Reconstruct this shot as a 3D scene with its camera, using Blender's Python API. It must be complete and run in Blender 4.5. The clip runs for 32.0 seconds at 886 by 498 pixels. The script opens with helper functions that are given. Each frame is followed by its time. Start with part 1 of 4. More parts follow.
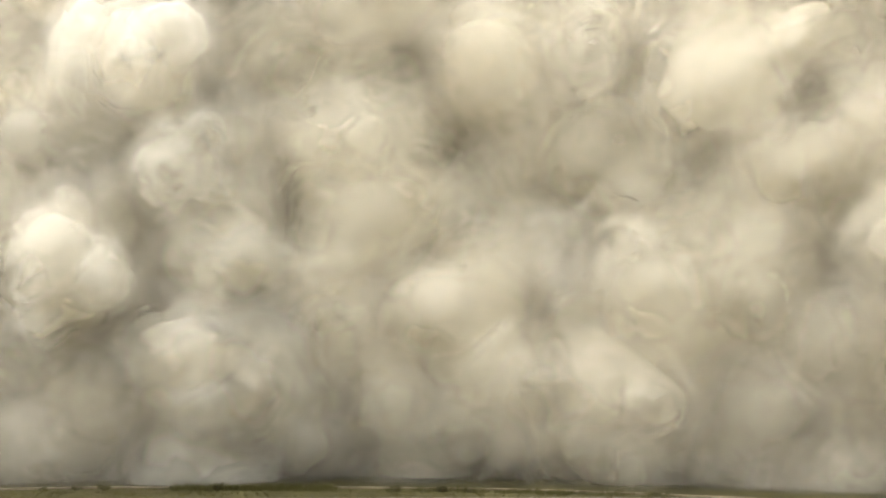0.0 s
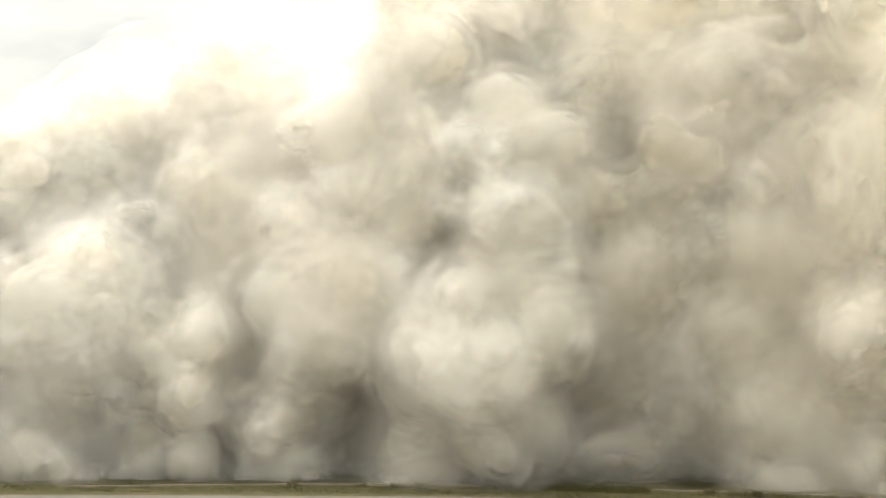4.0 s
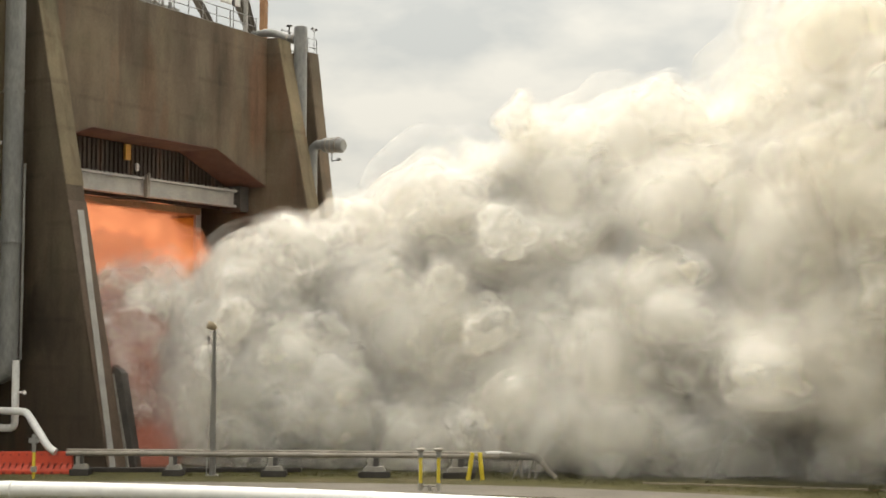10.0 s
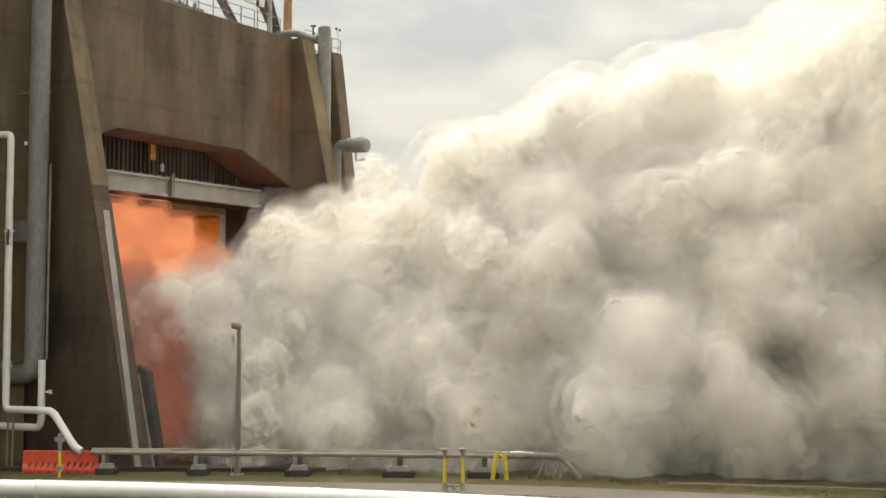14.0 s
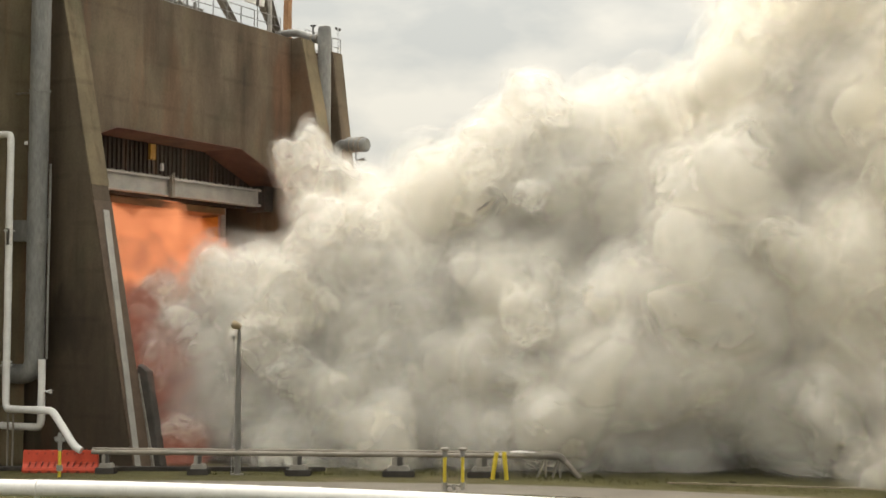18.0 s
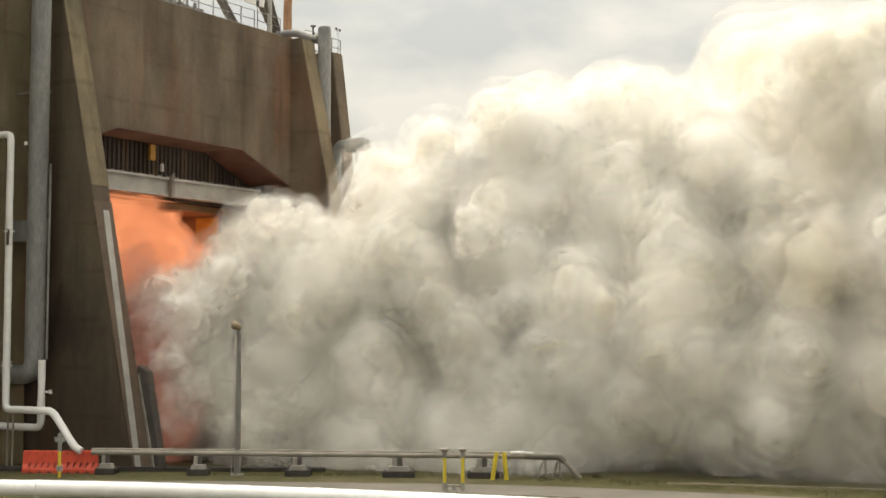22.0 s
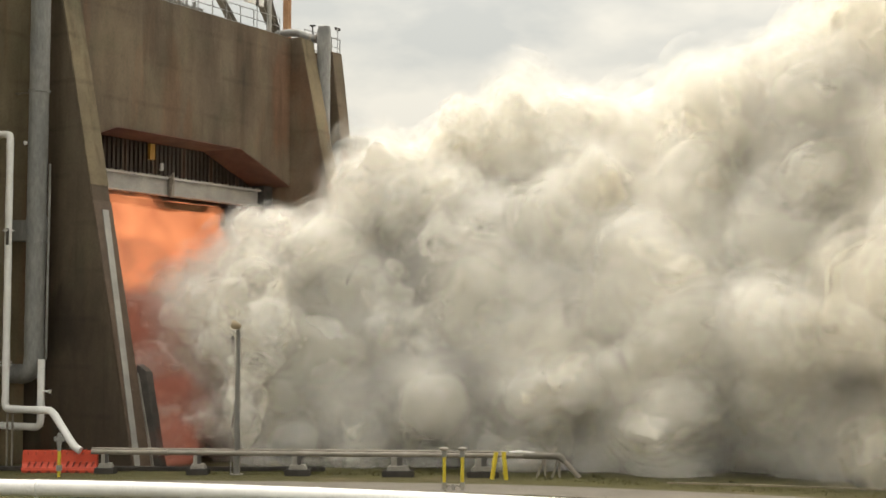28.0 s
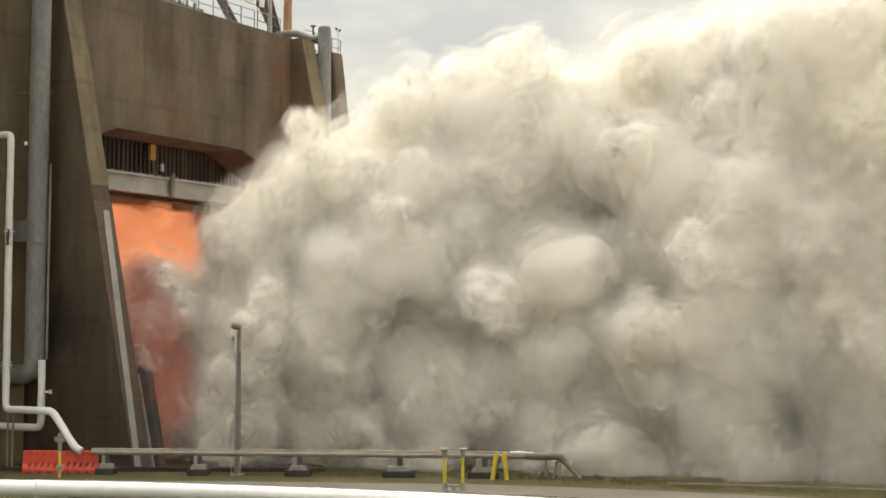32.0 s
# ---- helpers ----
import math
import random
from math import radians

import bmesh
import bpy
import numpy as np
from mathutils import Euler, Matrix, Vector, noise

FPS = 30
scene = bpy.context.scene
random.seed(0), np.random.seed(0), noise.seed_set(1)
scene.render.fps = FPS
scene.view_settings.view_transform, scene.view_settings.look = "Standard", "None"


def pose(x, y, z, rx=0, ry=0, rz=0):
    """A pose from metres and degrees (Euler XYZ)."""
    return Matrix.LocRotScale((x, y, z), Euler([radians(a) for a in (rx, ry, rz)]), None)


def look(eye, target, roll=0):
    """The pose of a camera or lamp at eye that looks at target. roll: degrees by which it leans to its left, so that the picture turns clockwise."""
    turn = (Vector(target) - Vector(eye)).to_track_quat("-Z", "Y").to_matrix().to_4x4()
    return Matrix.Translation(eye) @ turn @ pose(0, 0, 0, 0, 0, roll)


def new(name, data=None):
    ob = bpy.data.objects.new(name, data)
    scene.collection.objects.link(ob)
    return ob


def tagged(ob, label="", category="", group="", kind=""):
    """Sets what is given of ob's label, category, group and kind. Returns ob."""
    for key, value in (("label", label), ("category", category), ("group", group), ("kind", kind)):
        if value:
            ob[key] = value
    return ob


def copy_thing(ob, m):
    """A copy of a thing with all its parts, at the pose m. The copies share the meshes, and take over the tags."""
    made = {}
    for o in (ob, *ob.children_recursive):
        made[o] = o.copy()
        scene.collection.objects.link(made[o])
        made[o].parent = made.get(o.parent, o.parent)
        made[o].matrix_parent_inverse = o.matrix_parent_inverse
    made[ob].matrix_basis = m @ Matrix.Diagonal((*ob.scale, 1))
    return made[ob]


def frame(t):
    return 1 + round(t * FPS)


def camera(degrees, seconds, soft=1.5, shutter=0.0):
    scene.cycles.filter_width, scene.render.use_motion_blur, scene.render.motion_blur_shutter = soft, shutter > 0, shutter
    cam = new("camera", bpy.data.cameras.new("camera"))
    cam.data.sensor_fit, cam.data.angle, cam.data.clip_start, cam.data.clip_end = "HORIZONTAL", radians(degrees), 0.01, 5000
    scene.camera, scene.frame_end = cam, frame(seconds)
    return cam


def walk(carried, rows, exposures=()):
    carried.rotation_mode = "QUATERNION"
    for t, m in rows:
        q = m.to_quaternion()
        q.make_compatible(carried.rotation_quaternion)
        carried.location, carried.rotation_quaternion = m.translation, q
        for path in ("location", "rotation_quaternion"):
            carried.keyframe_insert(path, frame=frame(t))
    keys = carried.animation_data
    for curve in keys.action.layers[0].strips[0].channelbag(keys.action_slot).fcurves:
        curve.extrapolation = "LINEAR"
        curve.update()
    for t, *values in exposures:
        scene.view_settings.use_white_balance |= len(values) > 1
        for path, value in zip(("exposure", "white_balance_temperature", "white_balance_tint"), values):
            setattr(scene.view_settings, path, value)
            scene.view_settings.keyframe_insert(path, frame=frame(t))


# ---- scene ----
cam = camera(33.7, 32.0, soft=1.8, shutter=0.5)

EYE_Z = 6.7


def aim(yaw, pitch):
    return pose(0, 0, EYE_Z, 90 + pitch, 0, -yaw) @ pose(0, 0, 0, 0, 0, 0.15)


walk(cam, [
    (0.0, aim(35.19, 3.30)), (0.5, aim(33.73, 3.34)), (1.0, aim(32.26, 3.35)), (1.5, aim(30.80, 3.33)),
    (2.0, aim(29.36, 3.32)), (2.5, aim(27.85, 3.33)), (3.5, aim(24.75, 3.33)), (4.5, aim(21.33, 3.31)),
    (5.0, aim(19.46, 3.28)), (5.5, aim(17.57, 3.26)), (6.0, aim(15.58, 3.25)), (6.5, aim(13.58, 3.28)),
    (7.0, aim(11.60, 3.26)), (7.5, aim(9.63, 3.25)), (8.0, aim(7.75, 3.26)), (8.5, aim(5.95, 3.25)),
    (9.0, aim(4.01, 3.24)), (9.5, aim(2.11, 3.26)), (10.0, aim(0.94, 3.26)), (10.5, aim(0.23, 3.26)),
    (11.0, aim(0, 3.25)), (13.0, aim(0, 3.25)), (17.0, aim(0, 3.23)), (21.0, aim(0, 3.25)), (28.0, aim(0.02, 3.23)),
    (32.0, aim(0, 3.25))], [(0.0, 0.90, 6650, 10), (1.0, 1.36, 6450, 10), (2.5, 1.14, 6450, 10), (5.0, 0.66, 6550, 10), (8.0, 0.50, 6600, 10), (11.0, 0.53, 6650, 10), (32.0, 0.54, 6700, 10)])

# ---- daylight: bright overcast, a veiled sun high to the far side ----
SUN_AZ, SUN_EL = -46.0, 63.0
sun_data = bpy.data.lights.new("sun", "SUN")
sun_data.energy, sun_data.angle, sun_data.color = 3.0, radians(60), (1.0, 0.94, 0.83)
sun = new("sun", sun_data)
sun_way = Vector((math.sin(radians(SUN_AZ)) * math.cos(radians(SUN_EL)), math.cos(radians(SUN_AZ)) * math.cos(radians(SUN_EL)), math.sin(radians(SUN_EL))))
sun.matrix_basis = look(sun_way * 60, (0, 0, 0))


def make_world():
    world = bpy.data.worlds.new("overcast_sky")
    scene.world = world
    world.use_nodes = True
    nt = world.node_tree
    nt.nodes.clear()
    out = nt.nodes.new("ShaderNodeOutputWorld")
    bg = nt.nodes.new("ShaderNodeBackground")
    sky = nt.nodes.new("ShaderNodeTexSky")
    sky.sky_type, sky.sun_disc = "NISHITA", False
    sky.sun_elevation, sky.sun_rotation = radians(SUN_EL), radians(SUN_AZ)
    sky.dust_density = 4.0
    tc = nt.nodes.new("ShaderNodeTexCoord")
    mp = nt.nodes.new("ShaderNodeMapping")
    mp.inputs["Scale"].default_value = (1, 1, 2.2)
    no = nt.nodes.new("ShaderNodeTexNoise")
    no.inputs["Scale"].default_value, no.inputs["Detail"].default_value, no.inputs["Roughness"].default_value = 8.0, 5, 0.5
    ramp = nt.nodes.new("ShaderNodeValToRGB")
    ramp.color_ramp.elements[0].position, ramp.color_ramp.elements[0].color = 0.38, (4.6, 4.7, 4.45, 1)
    ramp.color_ramp.elements[1].position, ramp.color_ramp.elements[1].color = 0.62, (6.5, 6.3, 5.6, 1)
    mix = nt.nodes.new("ShaderNodeMixRGB")
    mix.inputs[0].default_value = 0.95
    bg.inputs["Strength"].default_value = 0.095
    link = nt.links.new
    link(tc.outputs["Generated"], mp.inputs[0])
    link(mp.outputs[0], no.inputs["Vector"])
    link(no.outputs["Fac"], ramp.inputs[0])
    link(sky.outputs[0], mix.inputs[1])
    link(ramp.outputs[0], mix.inputs[2])
    # an overcast sky grows brighter from the horizon to the zenith
    sep = nt.nodes.new("ShaderNodeSeparateXYZ")
    link(tc.outputs["Generated"], sep.inputs[0])
    rise = nt.nodes.new("ShaderNodeMapRange")
    rise.inputs["From Min"].default_value, rise.inputs["From Max"].default_value = 0.0, 1.0
    rise.inputs["To Min"].default_value, rise.inputs["To Max"].default_value = 0.80, 2.1
    link(sep.outputs["Z"], rise.inputs["Value"])
    lit = nt.nodes.new("ShaderNodeVectorMath")
    lit.operation = "SCALE"
    link(mix.outputs[0], lit.inputs[0])
    link(rise.outputs[0], lit.inputs["Scale"])
    link(lit.outputs[0], bg.inputs["Color"])
    link(bg.outputs[0], out.inputs["Surface"])


make_world()
scene.cycles.transparent_max_bounces = 40
scene.cycles.diffuse_bounces = scene.cycles.max_bounces = 8


# ---- light of the burning exhaust, inside the passage behind the pier ----
fire_data = bpy.data.lights.new("exhaust_fire", "POINT")
fire_data.energy, fire_data.color, fire_data.shadow_soft_size = 750, (1.0, 0.34, 0.16), 1.4
fire_lamp = new("exhaust_fire", fire_data)
fire_lamp.matrix_basis = pose(-14.9, 71.0, 0, 0, 0, -30) @ pose(-13.0, 5.5, 8.0)


# ---- materials ----
def material(name):
    m = bpy.data.materials.new(name)
    m.use_nodes = True
    return m, m.node_tree, m.node_tree.nodes["Principled BSDF"]


def tex(nt, scale, detail=5, rough=0.55, stretch=(1, 1, 1), space="Object"):
    tc = nt.nodes.new("ShaderNodeTexCoord")
    mp = nt.nodes.new("ShaderNodeMapping")
    mp.inputs["Scale"].default_value = stretch
    no = nt.nodes.new("ShaderNodeTexNoise")
    no.inputs["Scale"].default_value, no.inputs["Detail"].default_value, no.inputs["Roughness"].default_value = scale, detail, rough
    nt.links.new(tc.outputs[space], mp.inputs[0])
    nt.links.new(mp.outputs[0], no.inputs["Vector"])
    return no.outputs["Fac"]


def ramp(nt, fac, stops):
    r = nt.nodes.new("ShaderNodeValToRGB")
    els = r.color_ramp.elements
    while len(els) < len(stops):
        els.new(0.5)
    for e, (p, c) in zip(els, stops):
        e.position, e.color = p, (*c, 1) if len(c) == 3 else c
    nt.links.new(fac, r.inputs[0])
    return r.outputs[0]


def blend(nt, mode, fac, a, b):
    m = nt.nodes.new("ShaderNodeMixRGB")
    m.blend_type = mode
    if isinstance(fac, float):
        m.inputs[0].default_value = fac
    else:
        nt.links.new(fac, m.inputs[0])
    nt.links.new(a, m.inputs[1])
    nt.links.new(b, m.inputs[2])
    return m.outputs[0]


def bump(nt, bsdf, fac, strength, dist):
    b = nt.nodes.new("ShaderNodeBump")
    b.inputs["Strength"].default_value, b.inputs["Distance"].default_value = strength, dist
    nt.links.new(fac, b.inputs["Height"])
    nt.links.new(b.outputs[0], bsdf.inputs["Normal"])


def two_tone(name, a, b, scale=3.0, rough=0.7, metal=0.0, stretch=(1, 1, 1), bumps=0.2, dist=0.02, grain=25.0):
    """A surface that varies between two colours at a large and a small scale."""
    m, nt, bs = material(name)
    big = tex(nt, scale, 4, 0.6, stretch)
    small = tex(nt, grain, 5, 0.65, stretch)
    c = ramp(nt, big, [(0.36, a), (0.64, b)])
    g = ramp(nt, small, [(0.3, (0.72, 0.72, 0.72)), (0.7, (1.12, 1.12, 1.12))])
    nt.links.new(blend(nt, "MULTIPLY", 1.0, c, g), bs.inputs["Base Color"])
    bs.inputs["Roughness"].default_value, bs.inputs["Metallic"].default_value = rough, metal
    bump(nt, bs, small, bumps, dist)
    return m


def spot(nt, centre, size, soft=0.35):
    """1 inside an uneven patch round a place, 0 outside it."""
    tc = nt.nodes.new("ShaderNodeTexCoord")
    mp = nt.nodes.new("ShaderNodeMapping")
    mp.vector_type = "TEXTURE"
    mp.inputs["Location"].default_value, mp.inputs["Scale"].default_value = centre, size
    nt.links.new(tc.outputs["Object"], mp.inputs[0])
    ln = nt.nodes.new("ShaderNodeVectorMath")
    ln.operation = "LENGTH"
    nt.links.new(mp.outputs[0], ln.inputs[0])
    no = tex(nt, 0.55, 6, 0.65, (1, 1, 0.45))
    add = nt.nodes.new("ShaderNodeMath")
    add.operation = "MULTIPLY_ADD"
    add.inputs[1].default_value = 1.9
    nt.links.new(no, add.inputs[0])
    nt.links.new(ln.outputs["Value"], add.inputs[2])
    mr = nt.nodes.new("ShaderNodeMapRange")
    mr.interpolation_type = "SMOOTHSTEP"
    mr.inputs["From Min"].default_value, mr.inputs["From Max"].default_value = 1.95 - soft, 1.95 + soft
    mr.inputs["To Min"].default_value, mr.inputs["To Max"].default_value = 1.0, 0.0
    nt.links.new(add.outputs[0], mr.inputs["Value"])
    return mr.outputs[0]


def concrete(name, a, b, dark, spots=()):
    """Old cast concrete: rain streaks, uneven pour lines, blotches and stained patches."""
    m, nt, bs = material(name)
    blot = tex(nt, 0.30, 6, 0.62, (1, 1, 0.7))
    streak = tex(nt, 1.0, 5, 0.65, (0.85, 0.85, 0.07))
    fine = tex(nt, 7.0, 6, 0.7)
    c = ramp(nt, blot, [(0.32, a), (0.68, b)])
    st = ramp(nt, streak, [(0.32, dark), (0.48, (0.97, 0.97, 0.97)), (0.60, (1.02, 1.02, 1.01)), (0.76, (1.16, 1.14, 1.08))])
    g = ramp(nt, fine, [(0.3, (0.84, 0.84, 0.84)), (0.7, (1.12, 1.12, 1.12))])
    # pour lines: faint, broken, at uneven heights
    tc = nt.nodes.new("ShaderNodeTexCoord")
    wave = nt.nodes.new("ShaderNodeTexWave")
    wave.bands_direction = "Z"
    wave.inputs["Scale"].default_value, wave.inputs["Distortion"].default_value = 0.13, 1.3
    wave.inputs["Detail"].default_value, wave.inputs["Detail Scale"].default_value = 2.0, 0.35
    nt.links.new(tc.outputs["Object"], wave.inputs["Vector"])
    line = ramp(nt, wave.outputs["Fac"], [(0.0, (0.76, 0.75, 0.74)), (0.05, (1, 1, 1))])
    broken = ramp(nt, tex(nt, 0.5, 4, 0.6), [(0.42, (0, 0, 0)), (0.62, (0.8, 0.8, 0.8))])
    c = blend(nt, "MULTIPLY", 1.0, c, st)
    broad = ramp(nt, tex(nt, 1.0, 4, 0.6, (0.35, 0.35, 0.12)), [(0.32, (0.70, 0.69, 0.69)), (0.5, (0.98, 0.98, 0.97)), (0.68, (1.20, 1.20, 1.17))])
    c = blend(nt, "MULTIPLY", 1.0, c, broad)
    green = ramp(nt, tex(nt, 0.4, 4, 0.6), [(0.5, (1, 1, 1)), (0.68, (0.90, 0.97, 0.93))])
    c = blend(nt, "MULTIPLY", 1.0, c, green)
    rusty = ramp(nt, tex(nt, 1.0, 4, 0.6, (0.42, 0.42, 0.06)), [(0.56, (1, 1, 1)), (0.72, (1.22, 0.90, 0.78))])
    c = blend(nt, "MULTIPLY", 1.0, c, rusty)
    c = blend(nt, "MULTIPLY", 1.0, c, g)
    c = blend(nt, "MULTIPLY", broken, c, line)
    for centre, size, tint in spots:
        full = nt.nodes.new("ShaderNodeRGB")
        full.outputs[0].default_value = (*tint, 1)
        c = blend(nt, "MULTIPLY", spot(nt, centre, size), c, full.outputs[0])
    nt.links.new(c, bs.inputs["Base Color"])
    bs.inputs["Roughness"].default_value = 0.88
    bump(nt, bs, fine, 0.4, 0.05)
    return m


def steam_material(name, white, cream, through_share, cover=1.0, ragged=0.5):
    """Steam lit from both sides, white and cream in patches; cover is the share of light that one skin of it stops."""
    m = bpy.data.materials.new(name)
    m.use_nodes = True
    nt = m.node_tree
    nt.nodes.clear()
    out = nt.nodes.new("ShaderNodeOutputMaterial")
    di = nt.nodes.new("ShaderNodeBsdfDiffuse")
    tr = nt.nodes.new("ShaderNodeBsdfTranslucent")
    mx = nt.nodes.new("ShaderNodeMixShader")
    mx.inputs[0].default_value = through_share
    each = nt.nodes.new("ShaderNodeObjectInfo")
    tone = ramp(nt, each.outputs["Random"], [(0.1, cream), (0.9, white)])
    nt.links.new(tone, di.inputs["Color"])
    nt.links.new(tone, tr.inputs["Color"])
    nt.links.new(di.outputs[0], mx.inputs[1])
    nt.links.new(tr.outputs[0], mx.inputs[2])
    if cover >= 1:
        nt.links.new(mx.outputs[0], out.inputs["Surface"])
        return m
    clear = nt.nodes.new("ShaderNodeBsdfTransparent")
    veil = nt.nodes.new("ShaderNodeMixShader")
    wisps = tex(nt, 1.3, 3, 0.5)
    share = nt.nodes.new("ShaderNodeMapRange")
    share.interpolation_type = "SMOOTHSTEP"
    share.inputs["From Min"].default_value, share.inputs["From Max"].default_value = 0.30, 0.70
    share.inputs["To Min"].default_value, share.inputs["To Max"].default_value = (1 - ragged) * cover, (1 + ragged) * cover
    nt.links.new(wisps, share.inputs["Value"])
    nt.links.new(share.outputs[0], veil.inputs[0])
    nt.links.new(clear.outputs[0], veil.inputs[1])
    nt.links.new(mx.outputs[0], veil.inputs[2])
    nt.links.new(veil.outputs[0], out.inputs["Surface"])
    return m


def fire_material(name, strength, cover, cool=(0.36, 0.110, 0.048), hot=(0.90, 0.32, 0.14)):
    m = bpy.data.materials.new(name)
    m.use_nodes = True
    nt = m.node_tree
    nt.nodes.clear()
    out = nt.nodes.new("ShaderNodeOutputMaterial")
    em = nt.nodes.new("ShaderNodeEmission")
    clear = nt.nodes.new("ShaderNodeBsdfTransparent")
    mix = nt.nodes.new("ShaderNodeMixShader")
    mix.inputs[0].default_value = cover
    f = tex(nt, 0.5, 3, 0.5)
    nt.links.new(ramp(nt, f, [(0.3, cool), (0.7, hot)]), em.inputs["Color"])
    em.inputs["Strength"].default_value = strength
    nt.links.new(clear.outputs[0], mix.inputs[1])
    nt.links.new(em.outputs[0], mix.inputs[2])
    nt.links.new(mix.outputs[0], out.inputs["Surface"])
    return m


